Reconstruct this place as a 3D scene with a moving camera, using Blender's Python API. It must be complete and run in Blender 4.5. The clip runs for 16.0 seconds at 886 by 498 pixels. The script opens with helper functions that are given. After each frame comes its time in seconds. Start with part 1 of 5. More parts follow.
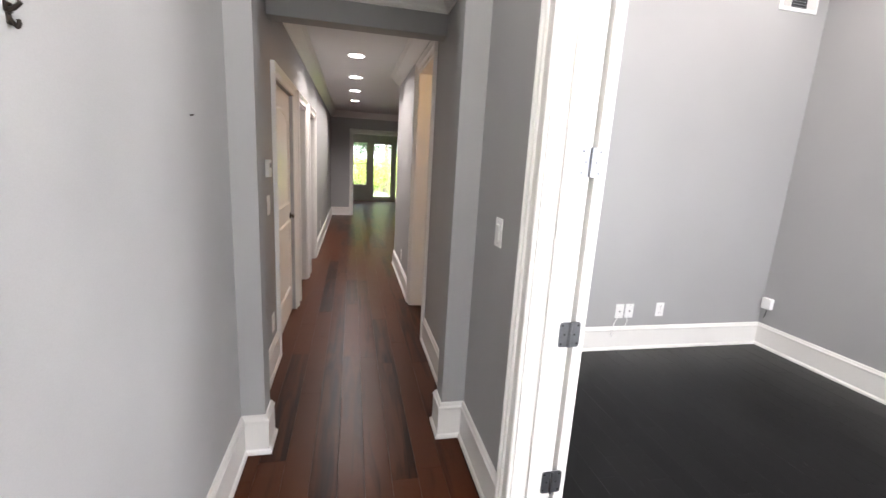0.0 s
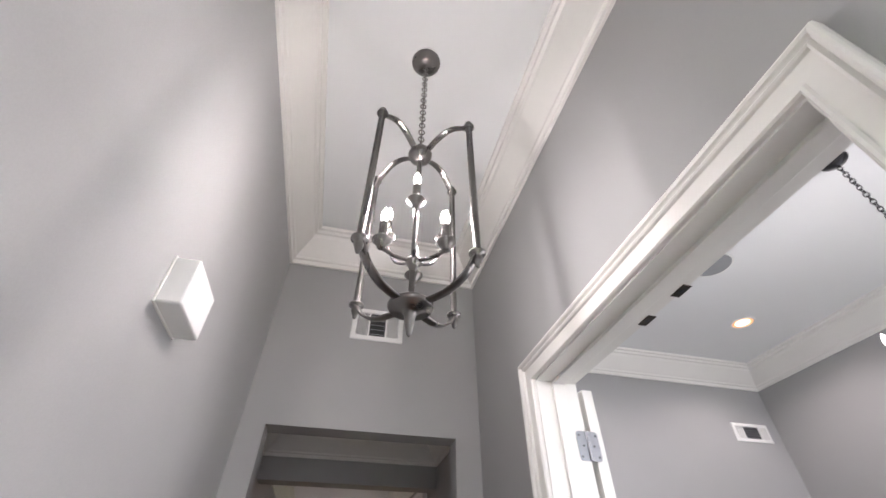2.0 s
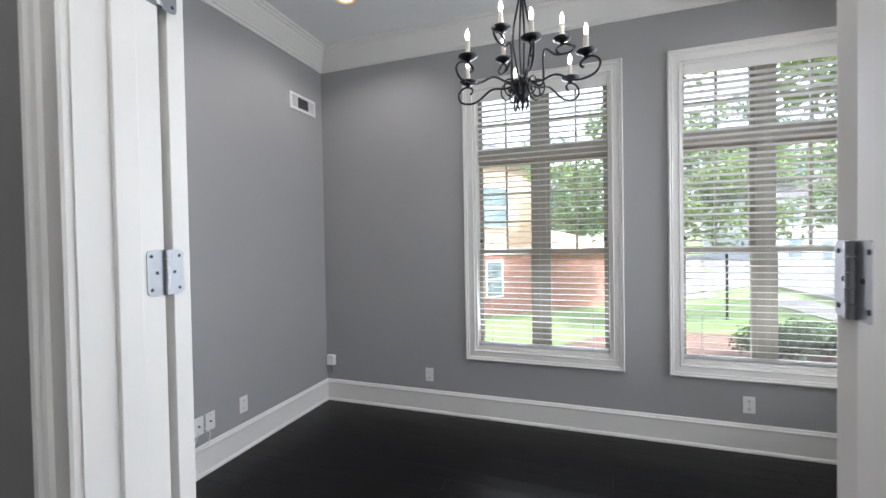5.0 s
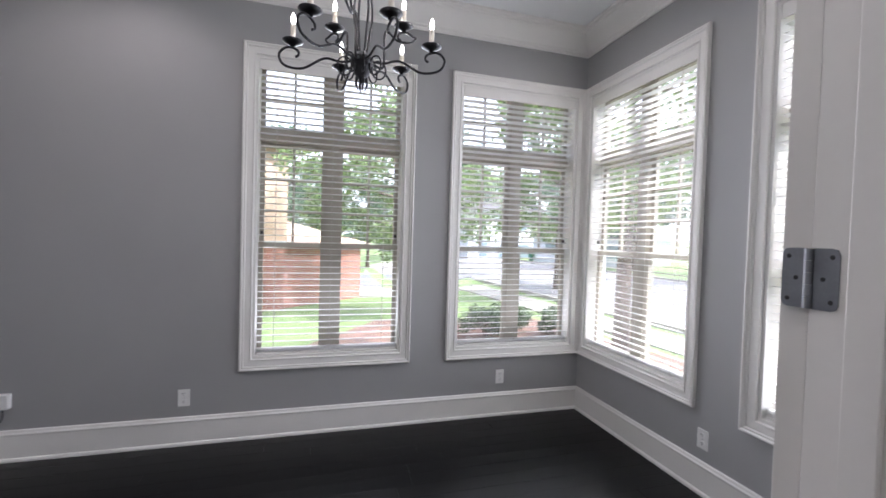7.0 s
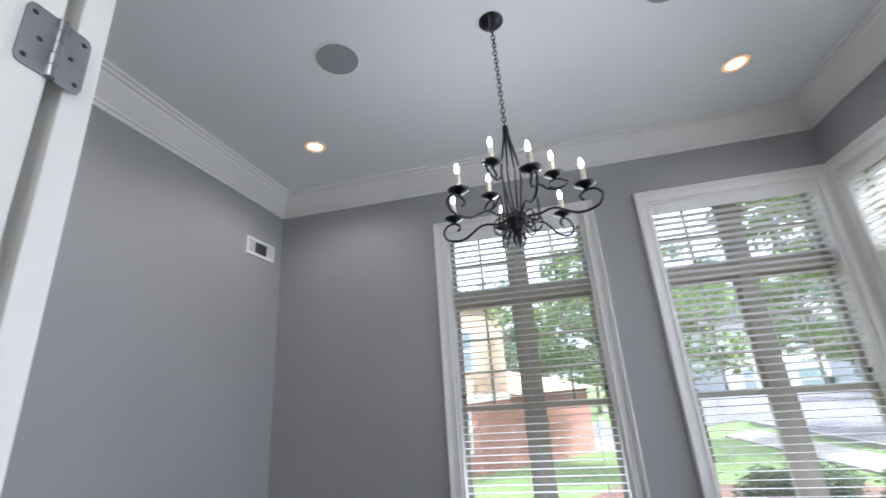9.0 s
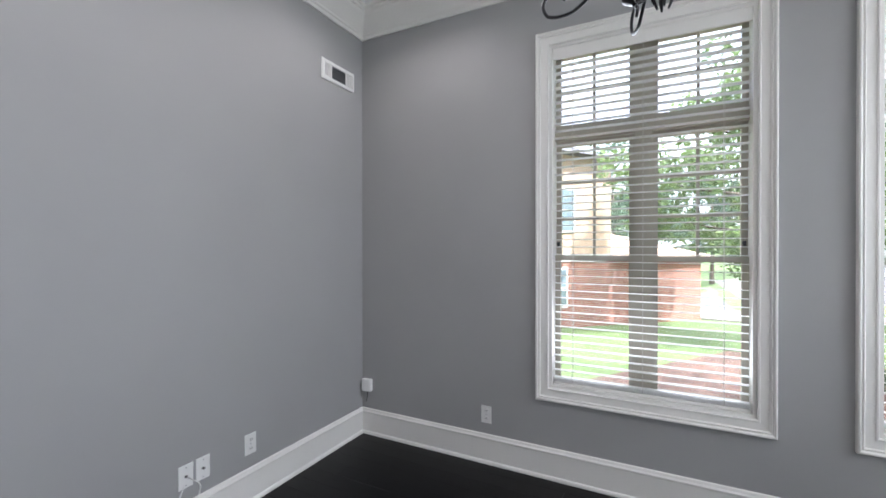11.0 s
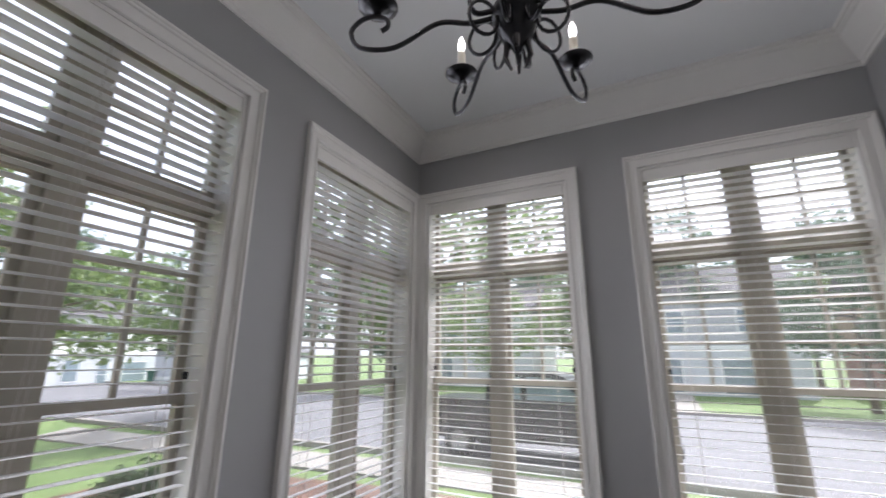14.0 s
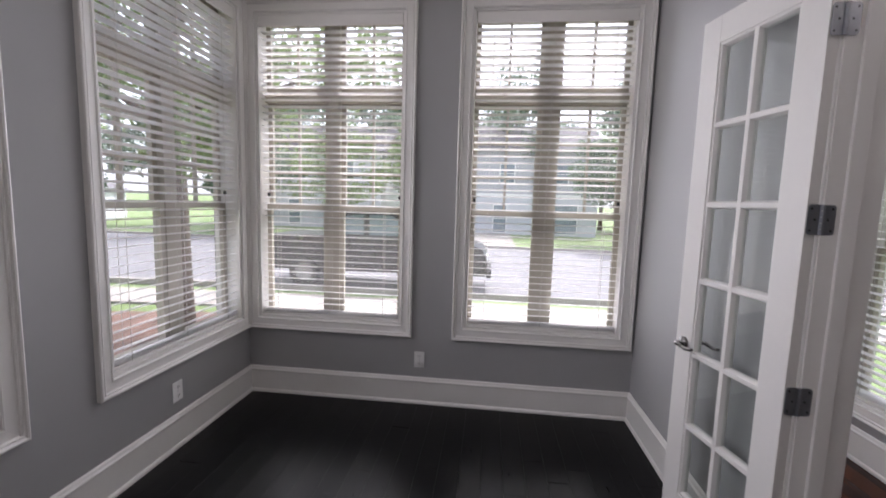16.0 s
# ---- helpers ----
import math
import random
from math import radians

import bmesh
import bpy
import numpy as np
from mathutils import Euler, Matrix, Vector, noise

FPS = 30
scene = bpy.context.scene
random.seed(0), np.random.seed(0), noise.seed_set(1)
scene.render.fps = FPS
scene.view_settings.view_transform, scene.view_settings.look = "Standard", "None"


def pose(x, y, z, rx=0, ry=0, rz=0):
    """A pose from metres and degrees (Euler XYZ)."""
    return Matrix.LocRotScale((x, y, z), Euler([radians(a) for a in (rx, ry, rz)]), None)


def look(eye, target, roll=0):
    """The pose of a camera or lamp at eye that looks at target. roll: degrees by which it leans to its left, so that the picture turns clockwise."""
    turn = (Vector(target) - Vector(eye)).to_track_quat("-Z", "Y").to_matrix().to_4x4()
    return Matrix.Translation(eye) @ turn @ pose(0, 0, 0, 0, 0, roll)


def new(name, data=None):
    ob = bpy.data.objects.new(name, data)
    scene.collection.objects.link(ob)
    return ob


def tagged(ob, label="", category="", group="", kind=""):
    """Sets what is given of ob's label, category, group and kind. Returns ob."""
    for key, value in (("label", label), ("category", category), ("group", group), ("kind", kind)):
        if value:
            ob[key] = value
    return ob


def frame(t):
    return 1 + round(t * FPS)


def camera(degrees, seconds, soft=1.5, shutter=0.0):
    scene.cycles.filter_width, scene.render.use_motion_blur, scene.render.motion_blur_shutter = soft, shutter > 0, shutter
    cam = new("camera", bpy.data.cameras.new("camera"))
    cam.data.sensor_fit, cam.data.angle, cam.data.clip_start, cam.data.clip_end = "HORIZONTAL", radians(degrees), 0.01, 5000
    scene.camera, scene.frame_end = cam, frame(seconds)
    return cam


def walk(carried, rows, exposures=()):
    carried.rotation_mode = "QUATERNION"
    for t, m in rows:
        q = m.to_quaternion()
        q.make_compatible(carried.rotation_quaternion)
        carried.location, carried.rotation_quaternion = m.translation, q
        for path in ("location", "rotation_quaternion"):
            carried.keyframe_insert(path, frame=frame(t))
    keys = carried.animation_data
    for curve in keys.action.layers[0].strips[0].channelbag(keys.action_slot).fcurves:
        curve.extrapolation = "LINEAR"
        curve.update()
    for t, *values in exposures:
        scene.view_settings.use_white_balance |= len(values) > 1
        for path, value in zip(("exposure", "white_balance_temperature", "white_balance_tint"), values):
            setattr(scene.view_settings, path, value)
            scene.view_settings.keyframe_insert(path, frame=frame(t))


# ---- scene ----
cam = camera(93.6, 16.0, shutter=0.3)
PATH = [
    (0, (0.374, 0.388, 1.52), (0.804, 2.298, 1.113), 3.3),
    (0.5, (0.357, 0.361, 1.535), (0.659, 2.312, 1.219), 2.3),
    (1, (0.324, 0.309, 1.581), (0.547, 2.276, 1.868), 0.9),
    (1.5, (0.305, 0.307, 1.654), (0.561, 2.017, 2.659), 0.9),
    (2, (0.297, 0.288, 1.727), (0.644, 1.751, 3.046), 0.2),
    (2.5, (0.292, 0.3, 1.745), (0.948, 1.677, 3.039), -1.9),
    (3, (0.323, 0.393, 1.722), (1.529, 1.72, 2.608), -3.1),
    (3.5, (0.341, 0.511, 1.688), (1.934, 1.657, 2.075), -1.0),
    (3.7, (0.343, 0.543, 1.67), (2.019, 1.607, 1.913), 0.0),
    (5.8, (0.613, 1.061, 1.599), (2.585, 1.386, 1.519), -1.0),
    (6, (0.625, 1.126, 1.601), (2.616, 1.293, 1.526), -0.8),
    (6.5, (0.652, 1.24, 1.607), (2.639, 1.032, 1.536), 0.0),
    (7, (0.678, 1.278, 1.596), (2.6, 0.727, 1.545), 1.7),
    (7.5, (0.699, 1.286, 1.594), (2.58, 0.608, 1.64), 2.9),
    (8, (0.72, 1.254, 1.649), (2.643, 0.842, 2.011), 0.0),
    (8.5, (0.777, 1.155, 1.686), (2.678, 1.112, 2.306), -2.9),
    (9, (0.835, 1.087, 1.688), (2.69, 1.496, 2.315), -4.1),
    (9.2, (0.855, 1.07, 1.688), (2.674, 1.65, 2.282), -4.1),
    (11.3, (1.431, 1.154, 1.573), (3.226, 2.031, 1.486), 1.0),
    (11.5, (1.531, 1.169, 1.575), (3.414, 1.838, 1.504), 1.6),
    (12, (1.7, 1.348, 1.628), (3.7, 1.334, 1.671), 3.4),
    (12.5, (1.866, 1.531, 1.647), (3.773, 0.999, 1.931), 3.8),
    (13, (2.12, 1.7, 1.66), (3.818, 0.751, 2.121), 1.5),
    (13.5, (2.347, 1.778, 1.659), (3.726, 0.427, 2.18), 0.6),
    (14, (2.445, 1.858, 1.679), (3.305, 0.125, 2.184), 0.3),
    (14.5, (2.481, 1.928, 1.673), (2.851, 0.015, 2.124), -0.9),
    (15, (2.493, 1.963, 1.639), (2.686, -0.012, 1.883), -0.1),
    (15.5, (2.352, 1.982, 1.648), (2.594, -0.003, 1.651), 0.8),
    (16, (2.256, 2.009, 1.562), (2.47, 0.032, 1.349), 1.7),
]
EXPOSURES = [(0.0, 3.52, 6200, 15), (1.0, 3.34, 6200, 17), (1.5, 2.8, 6150, 17), (2.0, 2.7, 6100, 18), (2.5, 2.7, 6050, 18), (3.0, 2.6, 6050, 15), (3.5, 2.6, 6050, 11), (6.0, 2.05, 5720, 14), (7.5, 2.17, 5870, 18),
             (9.0, 2.05, 5620, 13), (11.5, 2.33, 5820, 12), (12.2, 2.05, 5870, 13), (13.0, 1.85, 5720, 13), (13.5, 1.85, 5850, 15), (14.0, 1.32, 5970, 17), (15.0, 1.52, 6070, 20), (16.0, 1.47, 6070, 22)]
walk(cam, [(t, look(eye, target, roll)) for t, eye, target, roll in PATH], EXPOSURES)

# ---- world, sun and sky ----
world = bpy.data.worlds.new("sky")
scene.world = world
world.use_nodes = True
wn = world.node_tree.nodes
sky = wn.new("ShaderNodeTexSky")
sky.sky_type = "NISHITA"
sky.sun_disc = False
sky.sun_elevation = radians(63)
sky.sun_rotation = radians(-160)
sky.air_density, sky.dust_density = 0.8, 7.0
wn["Background"].inputs["Strength"].default_value = 0.15
haze = wn.new("ShaderNodeMix")
haze.data_type = "RGBA"
haze.inputs[0].default_value = 0.5
haze.inputs[7].default_value = (7.0, 6.9, 7.0, 1.0)
world.node_tree.links.new(sky.outputs["Color"], haze.inputs[6])
world.node_tree.links.new(haze.outputs[2], wn["Background"].inputs["Color"])

sun = new("sun", bpy.data.lights.new("sun", "SUN"))
sun.data.energy, sun.data.angle, sun.data.color = 2.3, radians(0.5), (1.0, 0.96, 0.9)
az, el = radians(-160), radians(63)
sun.matrix_world = look((math.sin(az) * 40, math.cos(az) * 40, 50), (0, 0, 0))

BULB_W, LANTERN_W, CAN_W, HALL_W, WARM_W = 0.16, 0.48, 6.5, 10.5, 2.6
DOOR_W = 0.5
SKY_W = 3.0


def lamp(name, kind, loc, watts, colour=(1.0, 0.96, 0.92), size=0.03, target=None, spot=120):
    d = bpy.data.lights.new(name, kind)
    d.energy, d.color = watts, colour
    if kind == "AREA":
        d.shape, d.size = "DISK", size
    else:
        d.shadow_soft_size = size
    if kind == "SPOT":
        d.spot_size, d.spot_blend = radians(spot), 0.6
    ob = new(name, d)
    ob.matrix_world = look(loc, target) if target else pose(*loc)
    return ob


# ---- materials ----
def rgb(c):
    return (*c, 1.0)


def material(name, colour, rough=0.5, metal=0.0, vary=0.06, scale=6.0, fine=90.0, bump=0.05, depth=0.002,
             island=0.0, obj=0.0, stretch=(1, 1, 1), dark=None, coat=0.0, spec=0.5, rough_vary=0.08):
    """Principled paint, wood, stone or metal with variation at two scales and a fine relief."""
    m = bpy.data.materials.new(name)
    m.use_nodes = True
    n, l = m.node_tree.nodes, m.node_tree.links
    p = n["Principled BSDF"]
    p.inputs["Metallic"].default_value = metal
    p.inputs["Specular IOR Level"].default_value = spec
    p.inputs["Coat Weight"].default_value = coat
    tc, mp = n.new("ShaderNodeTexCoord"), n.new("ShaderNodeMapping")
    mp.inputs["Scale"].default_value = stretch
    l.new(tc.outputs["Object"], mp.inputs["Vector"])
    big, small = n.new("ShaderNodeTexNoise"), n.new("ShaderNodeTexNoise")
    big.inputs["Scale"].default_value, small.inputs["Scale"].default_value = scale, fine
    big.inputs["Detail"].default_value, small.inputs["Detail"].default_value = 5, 3
    for t in (big, small):
        l.new(mp.outputs["Vector"], t.inputs["Vector"])
    mix = n.new("ShaderNodeMath")
    mix.operation = "MULTIPLY_ADD"
    l.new(small.outputs["Fac"], mix.inputs[0])
    mix.inputs[1].default_value = 0.35
    l.new(big.outputs["Fac"], mix.inputs[2])
    value = mix.outputs[0]
    if island or obj:
        src = n.new("ShaderNodeNewGeometry").outputs["Random Per Island"] if island else n.new("ShaderNodeObjectInfo").outputs["Random"]
        add = n.new("ShaderNodeMath")
        add.operation = "MULTIPLY_ADD"
        l.new(src, add.inputs[0])
        add.inputs[1].default_value = island or obj
        l.new(value, add.inputs[2])
        value = add.outputs[0]
    ramp = n.new("ShaderNodeValToRGB")
    lo = dark or tuple(c * (1 - vary) for c in colour)
    hi = tuple(min(1.0, c * (1 + vary)) for c in colour)
    ramp.color_ramp.elements[0].position, ramp.color_ramp.elements[1].position = 0.38, 0.95 + max(island, obj) * 0.8
    ramp.color_ramp.elements[0].color, ramp.color_ramp.elements[1].color = rgb(lo), rgb(hi)
    l.new(value, ramp.inputs["Fac"])
    l.new(ramp.outputs["Color"], p.inputs["Base Color"])
    rr = n.new("ShaderNodeMapRange")
    rr.inputs["To Min"].default_value, rr.inputs["To Max"].default_value = max(0.02, rough - rough_vary), min(1, rough + rough_vary)
    l.new(big.outputs["Fac"], rr.inputs["Value"])
    l.new(rr.outputs["Result"], p.inputs["Roughness"])
    if bump:
        b = n.new("ShaderNodeBump")
        b.inputs["Strength"].default_value, b.inputs["Distance"].default_value = bump, depth
        l.new(small.outputs["Fac"], b.inputs["Height"])
        l.new(b.outputs["Normal"], p.inputs["Normal"])
    return m


def plank_material(name, tones, rough, grain=0.5, coat=0.0, spec=0.35, relief=0.25):
    """Stained boards: grain drawn out along the board, each board a tone of its own."""
    m = bpy.data.materials.new(name)
    m.use_nodes = True
    n, l = m.node_tree.nodes, m.node_tree.links
    p = n["Principled BSDF"]
    p.inputs["Specular IOR Level"].default_value = spec
    p.inputs["Coat Weight"].default_value = coat
    p.inputs["Coat Roughness"].default_value = 0.15
    tc, mp, oi = n.new("ShaderNodeTexCoord"), n.new("ShaderNodeMapping"), n.new("ShaderNodeObjectInfo")
    mp.inputs["Scale"].default_value = (14, 1.1, 14)
    off = n.new("ShaderNodeVectorMath")
    off.operation = "MULTIPLY_ADD"
    l.new(oi.outputs["Random"], off.inputs[0])
    off.inputs[1].default_value = (17, 31, 7)
    l.new(tc.outputs["Object"], off.inputs[2])
    l.new(off.outputs["Vector"], mp.inputs["Vector"])
    g, f = n.new("ShaderNodeTexNoise"), n.new("ShaderNodeTexNoise")
    g.inputs["Scale"].default_value, g.inputs["Detail"].default_value, g.inputs["Distortion"].default_value = 1.4, 6, 0.8
    f.inputs["Scale"].default_value, f.inputs["Detail"].default_value = 9, 3
    l.new(mp.outputs["Vector"], g.inputs["Vector"])
    l.new(mp.outputs["Vector"], f.inputs["Vector"])
    s = n.new("ShaderNodeMath")
    s.operation = "MULTIPLY_ADD"
    l.new(oi.outputs["Random"], s.inputs[0])
    s.inputs[1].default_value = 0.7
    h = n.new("ShaderNodeMath")
    h.operation = "MULTIPLY"
    l.new(g.outputs["Fac"], h.inputs[0])
    h.inputs[1].default_value = grain * 1.6
    l.new(h.outputs[0], s.inputs[2])
    ramp = n.new("ShaderNodeValToRGB")
    e = ramp.color_ramp.elements
    e[0].position, e[1].position = 0.2, 1.15
    e[0].color, e[1].color = rgb(tones[0]), rgb(tones[2])
    mid = e.new(0.65)
    mid.color = rgb(tones[1])
    l.new(s.outputs[0], ramp.inputs["Fac"])
    l.new(ramp.outputs["Color"], p.inputs["Base Color"])
    rr = n.new("ShaderNodeMapRange")
    rr.inputs["To Min"].default_value, rr.inputs["To Max"].default_value = rough - 0.07, rough + 0.09
    l.new(f.outputs["Fac"], rr.inputs["Value"])
    l.new(rr.outputs["Result"], p.inputs["Roughness"])
    b = n.new("ShaderNodeBump")
    b.inputs["Strength"].default_value, b.inputs["Distance"].default_value = relief, 0.0015
    l.new(f.outputs["Fac"], b.inputs["Height"])
    l.new(b.outputs["Normal"], p.inputs["Normal"])
    return m


def brick_material(name, c1, c2, mortar):
    m = bpy.data.materials.new(name)
    m.use_nodes = True
    n, l = m.node_tree.nodes, m.node_tree.links
    p = n["Principled BSDF"]
    p.inputs["Roughness"].default_value = 0.85
    tc, sp = n.new("ShaderNodeTexCoord"), n.new("ShaderNodeSeparateXYZ")
    l.new(tc.outputs["Object"], sp.inputs[0])
    ad, cb = n.new("ShaderNodeMath"), n.new("ShaderNodeCombineXYZ")
    l.new(sp.outputs["X"], ad.inputs[0])
    l.new(sp.outputs["Y"], ad.inputs[1])
    l.new(ad.outputs[0], cb.inputs["X"])
    l.new(sp.outputs["Z"], cb.inputs["Y"])
    br = n.new("ShaderNodeTexBrick")
    br.inputs["Scale"].default_value = 1.0
    br.inputs["Brick Width"].default_value, br.inputs["Row Height"].default_value, br.inputs["Mortar Size"].default_value = 0.21, 0.075, 0.008
    br.inputs["Color1"].default_value, br.inputs["Color2"].default_value, br.inputs["Mortar"].default_value = rgb(c1), rgb(c2), rgb(mortar)
    l.new(cb.outputs[0], br.inputs["Vector"])
    l.new(br.outputs["Color"], p.inputs["Base Color"])
    b = n.new("ShaderNodeBump")
    b.inputs["Distance"].default_value = 0.006
    l.new(br.outputs["Fac"], b.inputs["Height"])
    b.invert = True
    l.new(b.outputs["Normal"], p.inputs["Normal"])
    return m


def glass_material(name, tint=(0.97, 0.99, 0.98), gloss=1.0, veil=0.0):
    m = bpy.data.materials.new(name)
    m.use_nodes = True
    n, l = m.node_tree.nodes, m.node_tree.links
    n.remove(n["Principled BSDF"])
    t, g, mx, lw = n.new("ShaderNodeBsdfTransparent"), n.new("ShaderNodeBsdfGlossy"), n.new("ShaderNodeMixShader"), n.new("ShaderNodeLayerWeight")
    t.inputs["Color"].default_value = rgb(tint)
    g.inputs["Roughness"].default_value = 0.02
    lw.inputs["Blend"].default_value = 0.5
    pw, sc = n.new("ShaderNodeMath"), n.new("ShaderNodeMath")
    pw.operation, sc.operation = "POWER", "MULTIPLY_ADD"
    pw.inputs[1].default_value = 4.0
    sc.inputs[1].default_value, sc.inputs[2].default_value = 0.8 * gloss, 0.045 * gloss
    l.new(lw.outputs["Facing"], pw.inputs[0])
    l.new(pw.outputs[0], sc.inputs[0])
    l.new(sc.outputs[0], mx.inputs["Fac"])
    l.new(t.outputs[0], mx.inputs[1])
    l.new(g.outputs[0], mx.inputs[2])
    out = mx.outputs[0]
    # thin translucent layer that imitates glare haze over the view outdoors
    if veil:
        film, fm, nz, mr = n.new("ShaderNodeBsdfTranslucent"), n.new("ShaderNodeMixShader"), n.new("ShaderNodeTexNoise"), n.new("ShaderNodeMapRange")
        film.inputs["Color"].default_value = (0.9, 0.9, 0.9, 1)
        nz.inputs["Scale"].default_value = 3.0
        mr.inputs["To Min"].default_value, mr.inputs["To Max"].default_value = veil * 0.7, veil * 1.3
        l.new(nz.outputs["Fac"], mr.inputs["Value"])
        l.new(mr.outputs["Result"], fm.inputs["Fac"])
        l.new(out, fm.inputs[1])
        l.new(film.outputs[0], fm.inputs[2])
        out = fm.outputs[0]
    l.new(out, n["Material Output"].inputs["Surface"])
    return m


def leaf_material(name, dark, light):
    m = material(name, light, rough=0.55, dark=dark, vary=0.2, scale=1.5, fine=30, bump=0, island=0.9)
    return translucent(m, 0.45)


def translucent(m, share):
    """Lets a share of the light through a thin material."""
    n, l = m.node_tree.nodes, m.node_tree.links
    p, tr, mx = n["Principled BSDF"], n.new("ShaderNodeBsdfTranslucent"), n.new("ShaderNodeMixShader")
    l.new(p.inputs["Base Color"].links[0].from_socket, tr.inputs["Color"])
    mx.inputs["Fac"].default_value = share
    l.new(p.outputs[0], mx.inputs[1])
    l.new(tr.outputs[0], mx.inputs[2])
    l.new(mx.outputs[0], n["Material Output"].inputs["Surface"])
    return m


def glow(name, colour, strength):
    m = bpy.data.materials.new(name)
    m.use_nodes = True
    p = m.node_tree.nodes["Principled BSDF"]
    p.inputs["Base Color"].default_value = rgb(colour)
    p.inputs["Emission Color"].default_value = rgb(colour)
    p.inputs["Emission Strength"].default_value = strength
    return m


WALL = material("grey_wall_paint", (0.36, 0.36, 0.357), 0.6, vary=0.045, scale=1.3, fine=260, bump=0.12, depth=0.001)
# wall grey lightened to carry the light from the front door, mottled for scuffs
SCUFFED_LIT = material("scuffed_lit_grey_wall_paint", (0.41, 0.41, 0.407), 0.72, vary=0.09, scale=1.7, fine=260, bump=0.12, depth=0.001)
CEIL = material("white_ceiling_paint", (0.80, 0.81, 0.81), 0.75, vary=0.02, scale=1.0, fine=200, bump=0.1, depth=0.001)
TRIM = material("white_trim_paint", (0.78, 0.765, 0.73), 0.32, vary=0.03, scale=3, fine=60, bump=0.04, depth=0.001)
SASH = material("almond_window_paint", (0.42, 0.39, 0.325), 0.4, vary=0.05, scale=4, fine=80, bump=0.05)
SLAT = material("white_blind_slat", (0.92, 0.92, 0.91), 0.42, vary=0.03, scale=5, fine=70, bump=0.03, obj=0.1)
translucent(SLAT, 0.5)
CORD = material("blind_cord", (0.62, 0.60, 0.56), 0.8, vary=0.1)
BLACKWOOD = plank_material("black_stained_wood", ((0.0018, 0.0018, 0.002), (0.003, 0.003, 0.0031), (0.0045, 0.0043, 0.0043)), 0.3, 0.4, spec=0.22, relief=0.07)
REDWOOD = plank_material("dark_red_brown_wood", ((0.0055, 0.0015, 0.001), (0.016, 0.004, 0.002), (0.068, 0.020, 0.0075)), 0.33, 0.8, spec=0.14, relief=0.1)
IRON = material("dark_brushed_iron", (0.05, 0.05, 0.052), 0.3, metal=1.0, vary=0.3, scale=20, fine=200, bump=0.1)
NICKEL = material("brushed_nickel", (0.20, 0.19, 0.18), 0.28, metal=1.0, vary=0.12, scale=12, fine=240, bump=0.08, stretch=(1, 1, 0.1))
STEEL = material("grey_hinge_steel", (0.30, 0.31, 0.33), 0.36, metal=1.0, vary=0.15, scale=30, fine=200, bump=0.08)
BRONZE = material("dark_bronze", (0.045, 0.037, 0.03), 0.4, metal=0.8, vary=0.3, scale=20, fine=150)
CREAM = material("ivory_candle_sleeve", (0.75, 0.70, 0.60), 0.5, vary=0.06, scale=10)
PLASTIC = material("white_plastic", (0.82, 0.82, 0.80), 0.35, vary=0.02, scale=8, bump=0.02)
DARKGAP = material("dark_recess", (0.03, 0.03, 0.032), 0.7, vary=0.3, scale=20)
GRILLE = material("pale_grey_grille", (0.30, 0.31, 0.32), 0.7, vary=0.05, scale=30, fine=600, bump=0.5, depth=0.001)
BULB = glow("lit_bulb", (1.0, 0.95, 0.88), 3.0)
CANGLOW = glow("lit_downlight", (1.0, 0.80, 0.55), 0.5)
CANRIM = glow("lit_downlight_baffle", (1.0, 0.50, 0.20), 0.12)
HALLGLOW = glow("lit_hall_downlight", (1.0, 0.95, 0.9), 2.0)
# a slight glare haze is put into the panes
GLASS = glass_material("window_glass", gloss=0.6, veil=0.024)
PANEGLASS = glass_material("door_glass", (0.93, 0.95, 0.94))
TANWALL = material("warm_tan_wall", (0.50, 0.30, 0.12), 0.6, vary=0.05, scale=2, fine=200)
GRASS = material("lawn_grass", (0.14, 0.19, 0.07), 0.9, vary=0.3, scale=0.6, fine=25, bump=0.6, depth=0.03, dark=(0.085, 0.145, 0.035))
ASPHALT = material("pale_worn_asphalt", (0.15, 0.148, 0.155), 0.85, vary=0.2, scale=0.4, fine=60, bump=0.3, depth=0.004)
CONCRETE = material("pale_concrete", (0.29, 0.27, 0.245), 0.85, vary=0.14, scale=0.8, fine=40, bump=0.2, depth=0.003)
MULCH = material("red_brown_mulch", (0.17, 0.098, 0.072), 0.95, vary=0.5, scale=3, fine=45, bump=0.9, depth=0.03, dark=(0.07, 0.042, 0.033))
BARK = material("grey_brown_bark", (0.13, 0.10, 0.075), 0.9, vary=0.4, scale=8, fine=40, bump=0.8, depth=0.02, stretch=(1, 1, 0.25))
LEAF = leaf_material("tree_leaf", (0.045, 0.08, 0.028), (0.17, 0.235, 0.085))
LEAFDARK = leaf_material("dark_tree_leaf", (0.035, 0.07, 0.038), (0.115, 0.17, 0.105))
BUSHLEAF = leaf_material("shrub_leaf", (0.025, 0.045, 0.022), (0.10, 0.14, 0.075))
SUNLEAF = leaf_material("sunlit_shrub_leaf", (0.12, 0.17, 0.03), (0.33, 0.40, 0.08))
BRICK = brick_material("red_brick", (0.40, 0.15, 0.10), (0.30, 0.10, 0.07), (0.45, 0.40, 0.35))
STUCCO = material("tan_siding", (0.50, 0.36, 0.26), 0.8, vary=0.06, scale=1.5, fine=60, bump=0.2)
SIDING = material("pale_grey_siding", (0.52, 0.54, 0.57), 0.75, vary=0.05, scale=1.0, fine=40, bump=0.1)
